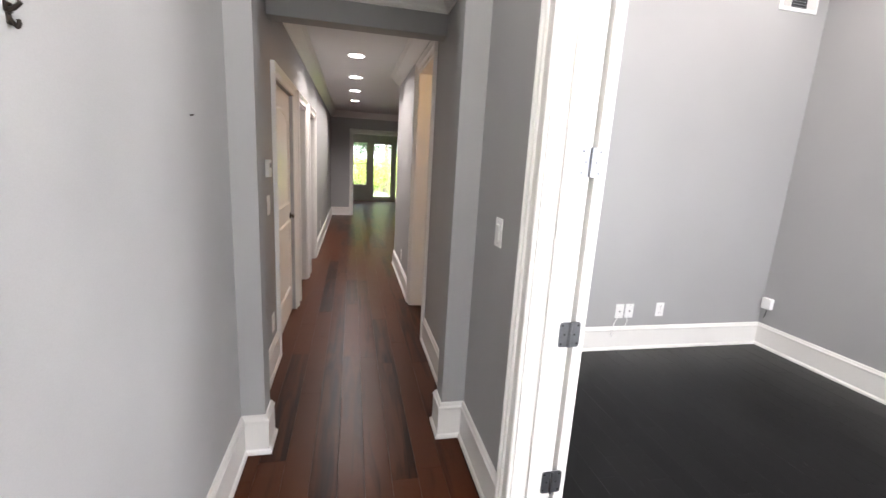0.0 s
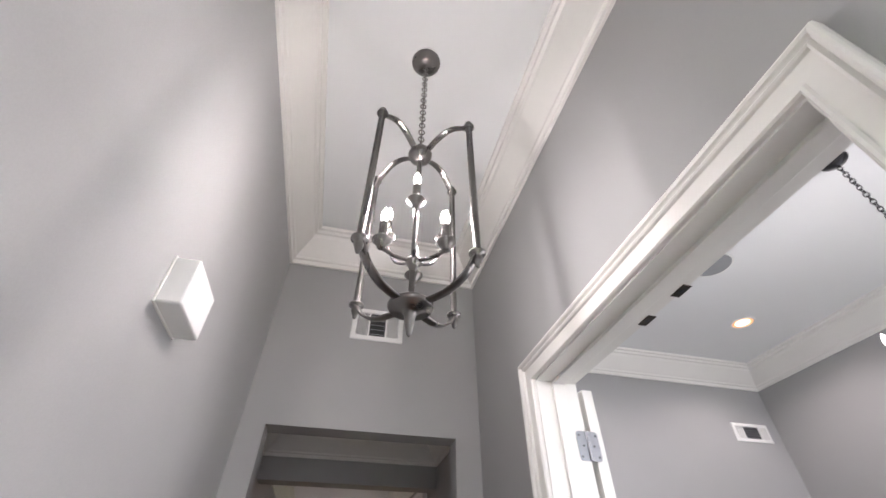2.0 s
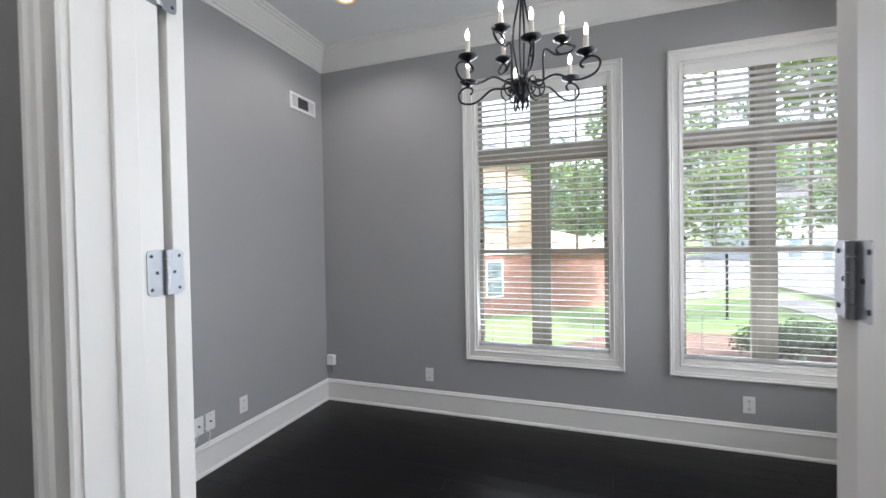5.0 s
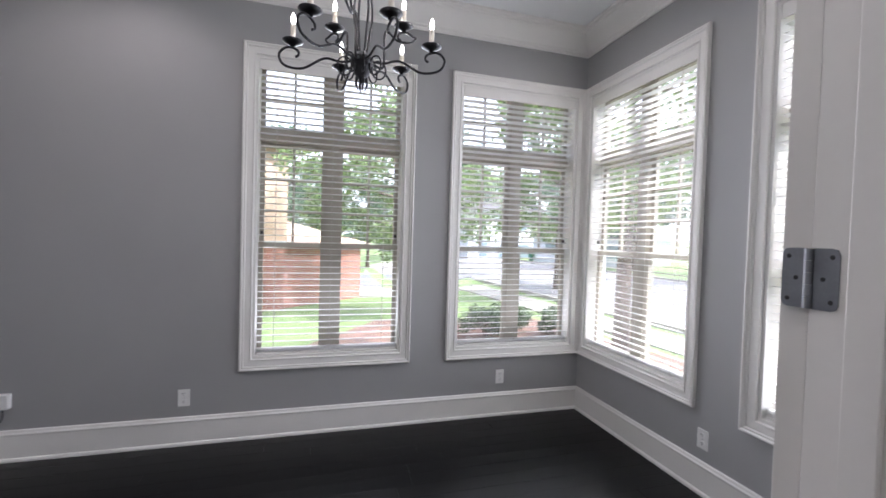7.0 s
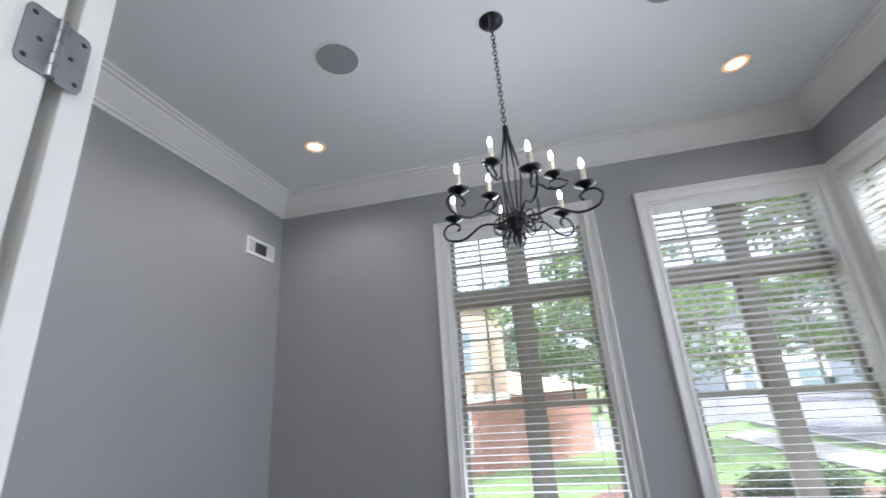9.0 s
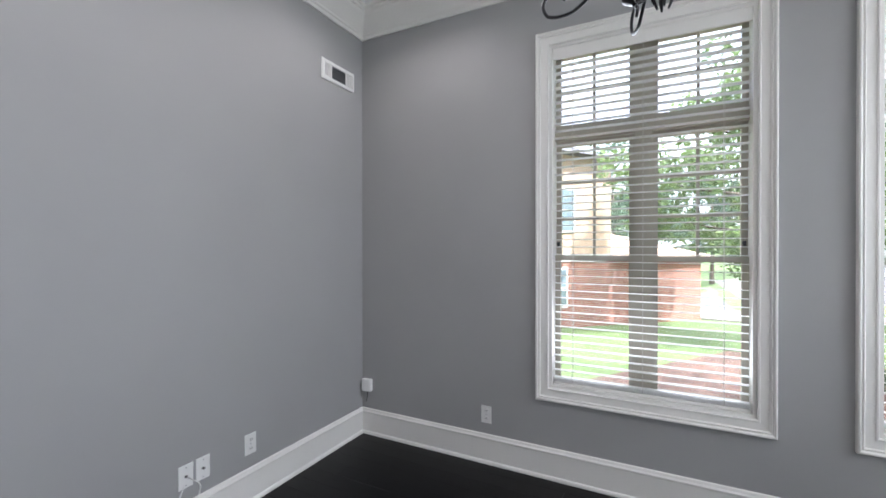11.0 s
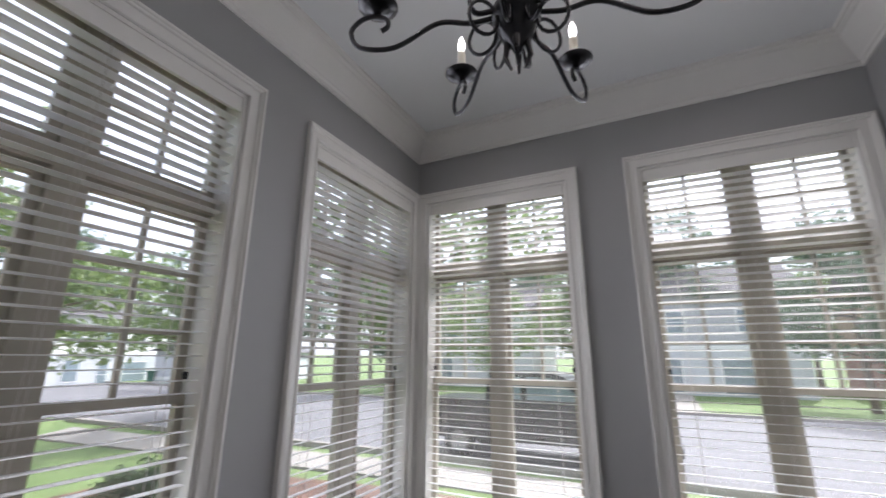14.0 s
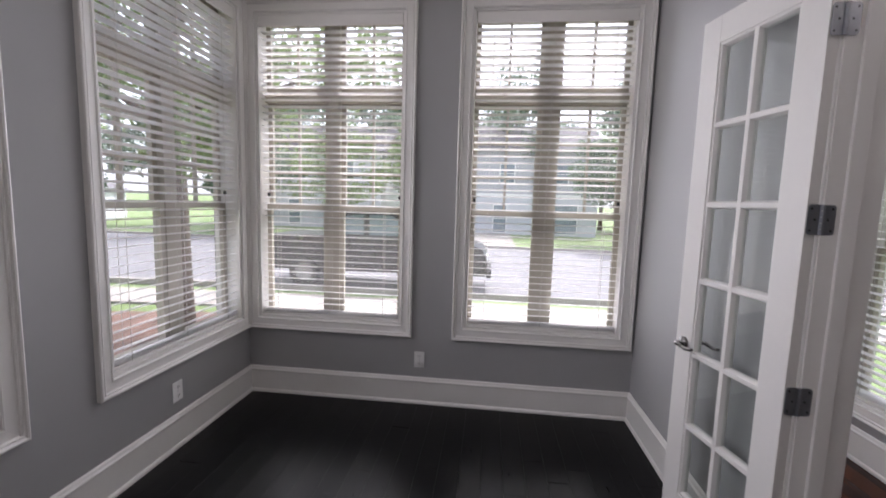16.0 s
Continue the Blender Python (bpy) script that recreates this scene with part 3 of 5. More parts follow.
def slat_mesh(w, tilt):
    """A slightly crowned slat, 50 mm deep."""
    bm = bmesh.new()
    n, d, t = 6, 0.050, 0.0028
    top, bot = [], []
    for i in range(n + 1):
        s = i / n - 0.5
        y, z = s * d, 0.0022 * (1 - 4 * s * s)
        y, z = y * math.cos(tilt) - z * math.sin(tilt), y * math.sin(tilt) + z * math.cos(tilt)
        top.append([bm.verts.new((x, y, z + t / 2)) for x in (0, w)])
        bot.append([bm.verts.new((x, y, z - t / 2)) for x in (0, w)])
    for i in range(n):
        bm.faces.new((top[i][0], top[i][1], top[i + 1][1], top[i + 1][0]))
        bm.faces.new((bot[i][0], bot[i + 1][0], bot[i + 1][1], bot[i][1]))
    bm.faces.new((top[0][0], bot[0][0], bot[0][1], top[0][1]))
    bm.faces.new((top[n][0], top[n][1], bot[n][1], bot[n][0]))
    for e in (0, 1):
        bm.faces.new([v[e] for v in top] + [v[e] for v in bot[::-1]])
    bmesh.ops.recalc_face_normals(bm, faces=bm.faces)
    return mesh_of("slat", bm, SLAT)


def blind(loc, turn, w, z0, z1, tilt, label, pitch=0.0495):
    ob = thing("window_blind", loc, turn, label, "blind", "window blinds")
    part("valance", boxes((0.024, w - 0.024, 0.004, 0.018, z1 - 0.10, z1 - 0.022), (0.03, w - 0.03, 0.020, 0.072, z1 - 0.07, z1 - 0.022), bev=0.002), TRIM, ob, "white valance over the headrail")
    me = slat_mesh(w - 0.056, radians(tilt))
    z = z0 + 0.07
    rng = random.Random(int(w * 1000 + loc[1] * 100))
    while z < z1 - 0.085:
        shared("slat", me, ob, pose(0.028 + rng.uniform(-0.001, 0.001), 0.047, z + rng.uniform(-0.001, 0.001), rng.uniform(-1.5, 1.5), rng.uniform(-0.06, 0.06), 0))
        z += pitch
    for i in range(3):
        shared("slat", me, ob, pose(0.028, 0.047, z0 + 0.047 + i * 0.006, 0, 0, 0))
    part("bottom_rail", boxes((0.028, w - 0.028, 0.022, 0.072, z0 + 0.022, z0 + 0.042), bev=0.003), TRIM, ob)
    for fx in (0.13, 0.5, 0.87):
        x = w * fx
        bm = bmesh.new()
        for y in (0.021, 0.073):
            box(bm, x - 0.0012, x + 0.0012, y - 0.0008, y + 0.0008, z0 + 0.04, z1 - 0.07)
        part("ladder_cord", bm, CORD, ob)
    return ob


HSIDE = WZ0, WZ1
window("window_1", (XE, WIN_A[1], 0), -90, WIN_A[1] - WIN_A[0], *HSIDE, "tall white cased twin window facing the lawn")
window("window_2", (XE, WIN_B[1], 0), -90, WIN_B[1] - WIN_B[0], *HSIDE, "tall white cased twin window at the corner")
window("window_3", (WIN_C[1], YS, 0), 180, WIN_C[1] - WIN_C[0], *HSIDE, "tall white cased twin window at the corner")
window("window_4", (WIN_D[1], YS, 0), 180, WIN_D[1] - WIN_D[0], *HSIDE, "tall white cased twin window facing the street")
blind((XE, WIN_A[1], 0), -90, WIN_A[1] - WIN_A[0], *HSIDE, -2, "white faux-wood blind with open slats, lowered")
blind((XE, WIN_B[1], 0), -90, WIN_B[1] - WIN_B[0], *HSIDE, -11, "white faux-wood blind with slightly tilted slats")
blind((WIN_C[1], YS, 0), 180, WIN_C[1] - WIN_C[0], *HSIDE, -8, "white faux-wood blind with open slats, lowered")
blind((WIN_D[1], YS, 0), 180, WIN_D[1] - WIN_D[0], *HSIDE, -7, "white faux-wood blind with open slats, lowered")

# daylight of the open sky at each study window
for x, y, w, tx, ty in ((XE - 0.034, sum(WIN_A) / 2, 1.1, 0, sum(WIN_A) / 2), (XE - 0.034, sum(WIN_B) / 2, 1.1, 0, sum(WIN_B) / 2), (sum(WIN_C) / 2, YS + 0.034, 1.1, sum(WIN_C) / 2, 5), (sum(WIN_D) / 2, YS + 0.034, 1.1, sum(WIN_D) / 2, 5)):
    d = bpy.data.lights.new("window_skylight", "AREA")
    d.shape, d.size, d.size_y, d.energy, d.color = "RECTANGLE", w, WZ1 - WZ0 - 0.15, SKY_W, (1.0, 0.995, 1.0)
    d.spread = radians(125)
    new("window_skylight", d).matrix_world = look((x, y, (WZ0 + WZ1) / 2), (tx, ty, (WZ0 + WZ1) / 2 - 0.6))

# the foyer's side window
fw = thing("window_5", (FX0, -1.0, 0), 90, "white cased foyer window with a lowered blind", "window", "", "structure")
part("casing", moulding([(0, 0.365), (0, 2.4), (1.0, 2.4), (1.0, 0.365)], CASING, lambda u, v, h: (u, -h, v), True), TRIM, fw)
part("window_frame", boxes((0, 0.02, 0.002, 0.18, 0.365, 2.4), (0.98, 1.0, 0.002, 0.18, 0.365, 2.4), (0.02, 0.98, 0.002, 0.18, 2.38, 2.4), (0.02, 0.98, 0.002, 0.18, 0.365, 0.385)), TRIM, fw)
sash(fw, 0.02, 0.98, 1.33, 2.38, 0.14, 1, 1)
sash(fw, 0.02, 0.98, 0.385, 1.37, 0.105, 1, 1)
blind((FX0, -1.0, 0), 90, 1.0, 0.365, 2.4, 4, "white faux-wood blind in the foyer window")


# ---- doors ----
fd = thing("door_6", (-0.02, YS - 0.12, 0), 0, "glazed white front door under a transom light", "door", "", "structure")
part("door_frame", boxes((0, 0.12, 0, 0.045, 0, 2.40), (0.74, 0.86, 0, 0.045, 0, 2.40), (0.12, 0.74, 0, 0.045, 2.28, 2.40), (0.12, 0.74, 0, 0.045, 0, 0.25), bev=0.003), TRIM, fd)
part("transom_frame", boxes((0, 0.05, 0, 0.045, 2.52, 3.22), (0.81, 0.86, 0, 0.045, 2.52, 3.22), (0.05, 0.81, 0, 0.045, 3.17, 3.22), (0.05, 0.81, 0, 0.045, 2.52, 2.57)), TRIM, fd)
for q in ((0.12, 0.74, 0.02, 0.025, 0.25, 2.28), (0.05, 0.81, 0.02, 0.025, 2.57, 3.17)):
    part("pane", boxes(q), GLASS, fd).visible_shadow = False
for z, h, w in ((1.28, 2.0, 0.60), (2.87, 0.58, 0.74)):
    d = bpy.data.lights.new("door_skylight", "AREA")
    d.shape, d.size, d.size_y, d.energy, d.color = "RECTANGLE", w, h, DOOR_W * w * h, (1.0, 0.985, 0.97)
    new("door_skylight", d).matrix_world = look((0.41, YS - 0.07, z), (0.41, 3, z))

def hinge(parent, x, y, z, face):
    """A four-inch butt hinge laid open: two rounded plates with screws and a knuckle."""
    bm = bmesh.new()
    for s in (-1, 1):
        out = [(0.004, -0.05), (0.032, -0.05), (0.0385, -0.0475), (0.042, -0.040), (0.042, 0.040), (0.0385, 0.0475), (0.032, 0.05), (0.004, 0.05)]
        a = [bm.verts.new((x + s * u, y - face * 0.0022, z + v)) for u, v in out]
        b = [bm.verts.new((x + s * u, y, z + v)) for u, v in out]
        bm.faces.new(a)
        bm.faces.new(b[::-1])
        for i in range(8):
            bm.faces.new((a[i], b[i], b[(i + 1) % 8], a[(i + 1) % 8]))
    bmesh.ops.recalc_face_normals(bm, faces=bm.faces)
    k = part("hinge", bm, STEEL, parent, "brushed steel butt hinge")
    kb = bmesh.new()
    for i in range(5):
        lathe([(0, -0.0094), (0.0065, -0.0094), (0.0065, 0.0094), (0, 0.0094)], 12, kb, pose(x, y - face * 0.004, z - 0.0396 + i * 0.0198))
    part("knuckle", kb, STEEL, k)
    for sx in (-0.026, 0.026):
        for dz, dx in ((-0.036, 0.006), (0, -0.006), (0.036, 0.006)):
            part("screw", lathe([(0, 0), (0.0042, 0), (0.003, 0.0012), (0, 0.0012)], 8, None, pose(x + sx + dx * (1 if sx > 0 else -1), y - face * 0.002, z + dz, 90 * face, 0, 0)), DARKGAP, k)
    return k


def lever(parent, x, z, y, out, toward):
    bm = lathe([(0, 0), (0.031, 0), (0.031, 0.006), (0.026, 0.011), (0.012, 0.013), (0.011, 0.045), (0, 0.047)], 20, None, pose(x, y, z, -90 * out, 0, 0))
    tube(smooth_line([(x, y + out * 0.042, z), (x + toward * 0.03, y + out * 0.047, z + 0.003), (x + toward * 0.07, y + out * 0.046, z - 0.003), (x + toward * 0.11, y + out * 0.042, z + 0.004)], 5), [0.010] * 5 + [0.0085] * 5 + [0.0075] * 6, 10, bm)
    return part("door_handle", bm, NICKEL, parent, "satin nickel lever handle", True)


def french_leaf(name, loc, turn, w, label, rows=6, cols=2):
    """A glazed leaf: hinge edge at x = 0, from y = 0 to 42 mm thick."""
    ob = thing(name, loc, turn, label, "door", "french doors", "structure")
    z0, z1, st, tr, br, t = 0.012, 2.392, 0.105, 0.115, 0.215, 0.042
    part("stile", boxes((0, st, 0, t, z0, z1), bev=0.002), TRIM, ob)
    part("stile", boxes((w - st, w, 0, t, z0, z1), bev=0.002), TRIM, ob)
    part("top_rail", boxes((st, w - st, 0, t, z1 - tr, z1), bev=0.002), TRIM, ob)
    part("bottom_rail", boxes((st, w - st, 0, t, z0, z0 + br), bev=0.002), TRIM, ob)
    gx0, gx1, gz0, gz1 = st, w - st, z0 + br, z1 - tr
    cw, rh = (gx1 - gx0) / cols, (gz1 - gz0) / rows
    for i in range(1, cols):
        x = gx0 + i * cw
        part("glazing_bar", boxes((x - 0.011, x + 0.011, 0.004, t - 0.004, gz0, gz1), bev=0.003), TRIM, ob)
    for j in range(1, rows):
        z = gz0 + j * rh
        part("glazing_bar", boxes((gx0, gx1, 0.005, t - 0.005, z - 0.011, z + 0.011), bev=0.003), TRIM, ob)
    for i in range(cols):
        for j in range(rows):
            x0, z = gx0 + i * cw, gz0 + j * rh
            bead = moulding([(x0, z), (x0 + cw, z), (x0 + cw, z + rh), (x0, z + rh)], [(0, 0.006), (0.018, 0.006), (0.018, 0.016), (0.010, 0.036), (0, 0.036)], lambda u, v, h: (u, h, v), True)
            p = part("pane", boxes((x0 + 0.004, x0 + cw - 0.004, 0.019, 0.023, z + 0.004, z + rh - 0.004)), PANEGLASS, ob)
            p.visible_shadow = False
            part("bead", bead, TRIM, p)
    lever(ob, w - 0.055, 0.95, t, 1, -1)
    lever(ob, w - 0.055, 0.95, 0, -1, -1)
    return ob


leaf_n = french_leaf("door_1", (1.240, OY1 + 0.012, 0), 90, 0.575, "white french door leaf folded open against the wall")
leaf_s = french_leaf("door_2", (1.174, OY0 - 0.010, 0), -78, 0.575, "white glazed french door leaf standing open")
for z in (0.285, 0.92, 1.548, 2.178):
    for leaf, y, face in ((leaf_n, OY1, 1), (leaf_s, OY0, -1)):
        hinge(leaf, 1.170, y, z, face).matrix_parent_inverse = leaf.matrix_basis.inverted()
for y in (1.055, 1.215):
    st_ = thing("ball_catch", (1.160, y, OZ), 0, "dark metal catch plate in the door head", "catch plate", "catch plates")
    part("plate", boxes((-0.014, 0.014, -0.028, 0.028, -0.0025, 0), bev=0.001), BRONZE, st_)
    part("cup", lathe([(0, -0.004), (0.006, -0.004), (0.008, -0.0025)], 12), DARKGAP, st_)


def panel_door(name, loc, turn, w, h, label):
    """A closed two-panel door with an arched upper panel."""
    ob = thing(name, loc, turn, label, "door", "", "structure")
    part("slab", boxes((0.003, w - 0.003, 0, 0.035, 0.008, h - 0.004), bev=0.002), TRIM, ob)
    prof = [(0, 0), (0.006, -0.006), (0.016, -0.011), (0.026, -0.006), (0.034, -0.004), (0.034, 0)]
    lo = [(0.12, 0.25), (w - 0.12, 0.25), (w - 0.12, 0.92), (0.12, 0.92)]
    arch = [(0.12, 1.06), (w - 0.12, 1.06), (w - 0.12, h - 0.26)]
    for i in range(1, 12):
        a = math.pi * i / 12
        arch.append((w / 2 + (w / 2 - 0.12) * math.cos(a), h - 0.26 + 0.11 * math.sin(a)))
    arch.append((0.12, h - 0.26))
    for path in (lo, arch):
        part("panel_moulding", moulding(path, prof, lambda u, v, d: (u, d, v), True), TRIM, ob)
    k = lathe([(0, 0), (0.03, 0), (0.03, 0.006), (0.012, 0.012), (0.011, 0.03)], 18, None, pose(w - 0.065, 0, 0.95, 90, 0, 0))
    tube([(w - 0.065, -0.035, 0.95), (w - 0.165, -0.04, 0.95)], 0.009, 10, k)
    part("door_handle", k, BRONZE, ob, "dark metal lever handle", True)
    return ob


panel_door("door_3", (HX0 - 0.03, 3.60, 0), 90, 0.96, 2.03, "closed white two-panel hall door with arched panel")

# far window and glazed doors at the back of the house
bw = thing("window_6", (0.31, BACK, 0), 0, "far white-framed back window", "window", "", "structure")
sash(bw, 0.0, 0.59, 1.30, 2.07, 0.10, 1, 1)
sash(bw, 0.0, 0.59, 0.55, 1.34, 0.07, 1, 1)
for nm, x in (("door_4", 1.035), ("door_5", 1.84)):
    d = thing(nm, (x, BACK + 0.03, 0.02), 0, "far closed glazed back door", "door", "back doors", "structure")
    part("door_frame", boxes((0, 0.09, 0, 0.045, 0, 2.12), (0.70, 0.79, 0, 0.045, 0, 2.12), (0.09, 0.70, 0, 0.045, 2.0, 2.12), (0.09, 0.70, 0, 0.045, 0, 0.14), bev=0.002), TRIM, d)
    g = part("pane", boxes((0.09, 0.70, 0.018, 0.024, 0.14, 2.0)), GLASS, d)
    g.visible_shadow = False
    part("door_handle", tube([(0.745, -0.03, 0.95), (0.66, -0.035, 0.95)], 0.01, 8), BRONZE, d)


# ---- ceiling fittings ----
def downlight(loc, r, mat, label, watts, colour, group, rim):
    ob = thing("recessed_light", loc, 0, label, "ceiling light", group)
    part("trim_ring", lathe([(r, 0), (r * 1.22, 0), (r * 1.24, -0.004), (r * 1.2, -0.008), (r * 1.02, -0.005), (r, 0)], 32), PLASTIC, ob, "", True)
    part("baffle", lathe([(r * 0.74, -0.0012), (r * 1.0, -0.003), (r * 1.0, -0.001), (r * 0.74, -0.0006)], 32), rim, ob, "", True)
    part("lens", lathe([(0, -0.002), (r * 0.74, -0.0018), (r * 0.74, -0.001), (0, -0.001)], 32), mat, ob, "warm lit lens")
    lamp("downlight_lamp", "SPOT", (loc[0], loc[1], loc[2] - 0.02), watts, colour, r * 0.8, (loc[0], loc[1], 0), 150)
    return ob


for x, y, watts in ((3.408, 2.626, CAN_W), (3.446, -0.370, CAN_W * 0.3), (1.875, -0.370, CAN_W * 0.3), (1.875, 2.629, CAN_W)):
    downlight((x, y, H), 0.078, CANGLOW, "small recessed ceiling light glowing warm", watts, (1.0, 0.88, 0.80), "study downlights", CANRIM)
for y in (5.57, 6.90, 8.18, 9.50):
    downlight((0.405, y, HH), 0.085, HALLGLOW, "bright recessed light in the hall ceiling", HALL_W, (1.0, 0.89, 0.80), "hall downlights", HALLGLOW)
for x, y in ((2.63, 2.035), (2.665, 0.222)):
    ob = thing("ceiling_speaker", (x, y, H), 0, "round pale grey speaker grille flush in the ceiling", "speaker", "ceiling speakers")
    part("rim", lathe([(0.121, 0), (0.133, 0), (0.134, -0.004), (0.130, -0.006), (0.121, -0.004)], 40), PLASTIC, ob, "", True)
    part("grille", lathe([(0, -0.0045), (0.10, -0.004), (0.121, -0.003), (0.121, -0.001), (0, -0.001)], 40), GRILLE, ob)

warm = thing("ceiling_globe", (2.0, 4.3, HH), 0, "warm ceiling globe in the room past the doorway", "ceiling light")
part("shade", lathe([(0, -0.14), (0.07, -0.12), (0.1, -0.06), (0.09, 0)], 20), glow("warm_globe", (1.0, 0.6, 0.25), 0.6), warm)
lamp("globe_lamp", "POINT", (2.0, 4.3, HH - 0.25), WARM_W, (1.0, 0.62, 0.28), 0.08)


def chain(parent, x, y, z0, z1, mat, link=0.036, wire=0.0026):
    n = max(2, round((z1 - z0) / (link * 0.72)))
    pts = [(0.010 * math.cos(a), 0, link / 2 * math.sin(a)) for a in [i * math.tau / 12 for i in range(12)]]
    me = mesh_of("chain_link", tube(pts, wire, 6, None, 1.0, True), mat, True)
    for i in range(n):
        shared("chain_link", me, parent, pose(x, y, z0 + (i + 0.5) * (z1 - z0) / n, 0, 0, 90 * (i % 2) + 8 * math.sin(i)))


def candle(parent, x, y, z, h, mat_cup, sleeve, cup_r, name="candle_light"):
    """A cup with a candle sleeve and a flame-shaped bulb."""
    c = part(name, lathe([(0, -0.012), (0.010, -0.012), (0.012, -0.004), (cup_r * 0.6, 0.002), (cup_r, 0.014), (cup_r * 0.97, 0.017), (cup_r * 0.55, 0.006), (0, 0.005)], 24, None, pose(x, y, z)), mat_cup, parent, "", True)
    part("sleeve", lathe([(0.0115, 0.004), (0.0115, h), (0.009, h + 0.004), (0, h + 0.004)], 16, None, pose(x, y, z)), sleeve, c)
    part("bulb", lathe([(0.006, h + 0.002), (0.0085, h + 0.013), (0.0108, h + 0.026), (0.0088, h + 0.040), (0.0045, h + 0.052), (0, h + 0.060)], 16, None, pose(x, y, z)), BULB, c, "lit flame-shaped bulb", True)
    return c


# the study's nine-light chandelier
CX, CY = 2.635, 1.128
ch = thing("chandelier", (CX, CY, H), 0, "dark iron nine-light chandelier with scrolled arms", "chandelier")
part("canopy", lathe([(0, -0.034), (0.020, -0.032), (0.036, -0.022), (0.060, -0.012), (0.066, -0.004), (0.066, 0), (0, 0)], 32), IRON, ch, "", True)
part("canopy_loop", tube([(0.012 * math.cos(a), 0, -0.042 + 0.012 * math.sin(a)) for a in [i * math.tau / 12 for i in range(12)]], 0.003, 6, None, 1, True), IRON, ch)
chain(ch, 0, 0, -0.665, -0.048, IRON)
zb = 2.343 - H
part("top_ferrule", lathe([(0, -0.665), (0.014, -0.668), (0.016, -0.70), (0.012, -0.715), (0, -0.72)], 16), IRON, ch, "", True)
for k in range(4):
    a = math.tau * k / 4 + 0.4
    c, s = math.cos(a), math.sin(a)
    prof = [(0.008, -0.70), (0.022, -0.78), (0.040, -0.87), (0.046, -0.95), (0.034, -1.04), (0.022, zb + 0.09)]
    part("stem_rod", tube(smooth_line([(r * c, r * s, z) for r, z in prof]), 0.0055, 8), IRON, ch, "", True)
part("hub", lathe([(0, zb - 0.050), (0.008, zb - 0.046), (0.014, zb - 0.03), (0.032, zb - 0.012), (0.040, zb + 0.012), (0.044, zb + 0.03), (0.052, zb + 0.034), (0.052, zb + 0.062), (0.046, zb + 0.066), (0.02, zb + 0.09), (0, zb + 0.095)], 28), IRON, ch, "", True)
for k in range(4):
    a = math.tau * k / 4 + 0.2
    part("bottom_leaf", tube([(0.02 * math.cos(a), 0.02 * math.sin(a), zb - 0.02), (0.026 * math.cos(a), 0.026 * math.sin(a), zb - 0.055), (0.014 * math.cos(a), 0.014 * math.sin(a), zb - 0.085)], [0.008, 0.006, 0.003], 8), IRON, ch)
for k in range(8):
    a = math.tau * k / 8
    c, s = math.cos(a), math.sin(a)
    loop = [(0.045 + 0.032 + 0.032 * math.cos(t), zb + 0.02 + 0.042 * math.sin(t)) for t in [i * math.tau / 16 for i in range(16)]]
    part("scroll", tube([(r * c, r * s, z) for r, z in loop], 0.0042, 6, None, 1, True), IRON, ch, "", True)


def scroll_arm(ang, reach, zc, dip):
    """An S-shaped arm out to a cup, curling back under it."""
    c, s = math.cos(ang), math.sin(ang)
    prof = [(0.045, zb + 0.05), (0.10, zb + 0.045), (reach * 0.55, zc - dip * 0.55), (reach * 0.85, zc - dip), (reach + 0.035, zc - dip * 0.9), (reach + 0.062, zc - dip * 0.5),
            (reach + 0.045, zc - 0.022), (reach + 0.012, zc - 0.012), (reach - 0.022, zc - 0.026), (reach - 0.026, zc - 0.046), (reach - 0.012, zc - 0.056)]
    bm = tube(smooth_line([(r * c, r * s, z) for r, z in prof], 6), 0.0058, 8)
    arm = part("arm", bm, IRON, ch, "", True)
    candle(arm, reach * c, reach * s, zc, 0.085, IRON, CREAM, 0.047)
    lamp("candle_lamp", "POINT", (CX + reach * c, CY + reach * s, H + zc + 0.158), BULB_W, (1.0, 0.9, 0.78), 0.02)


for k in range(6):
    scroll_arm(math.tau * k / 6 + 0.27, 0.315, 2.457 - H, 0.105)
for k in range(3):
    scroll_arm(math.tau * k / 3 + 0.68, 0.195, 2.583 - H, 0.06)

# the foyer's lantern pendant
PX, PY = 0.415, 1.120
lp = thing("lantern_pendant", (PX, PY, H), 0, "brushed nickel open lantern pendant with lit candles", "pendant light")
part("canopy", lathe([(0, -0.03), (0.03, -0.028), (0.055, -0.014), (0.062, -0.004), (0.062, 0), (0, 0)], 32), NICKEL, lp, "", True)
zt, zl, RR = 2.883 - H, 2.275 - H, 0.190
chain(lp, 0, 0, zt + 0.03, -0.03, NICKEL, 0.03, 0.0022)
part("top_ball", lathe([(0, zt + 0.032), (0.012, zt + 0.028), (0.020, zt + 0.022), (0.036, zt + 0.006), (0.040, zt - 0.008), (0.036, zt - 0.022), (0.022, zt - 0.036), (0.008, zt - 0.044), (0, zt - 0.046)], 28), NICKEL, lp, "", True)
part("stem", lathe([(0.008, zt - 0.04), (0.008, zl)], 14), NICKEL, lp, "", True)
part("bottom_dish", lathe([(0, zl - 0.080), (0.006, zl - 0.072), (0.012, zl - 0.042), (0.014, zl - 0.022), (0.020, zl - 0.014), (0.052, zl - 0.006), (0.056, zl + 0.003), (0.052, zl + 0.010), (0.015, zl + 0.014), (0.008, zl + 0.02)], 32), NICKEL, lp, "", True)
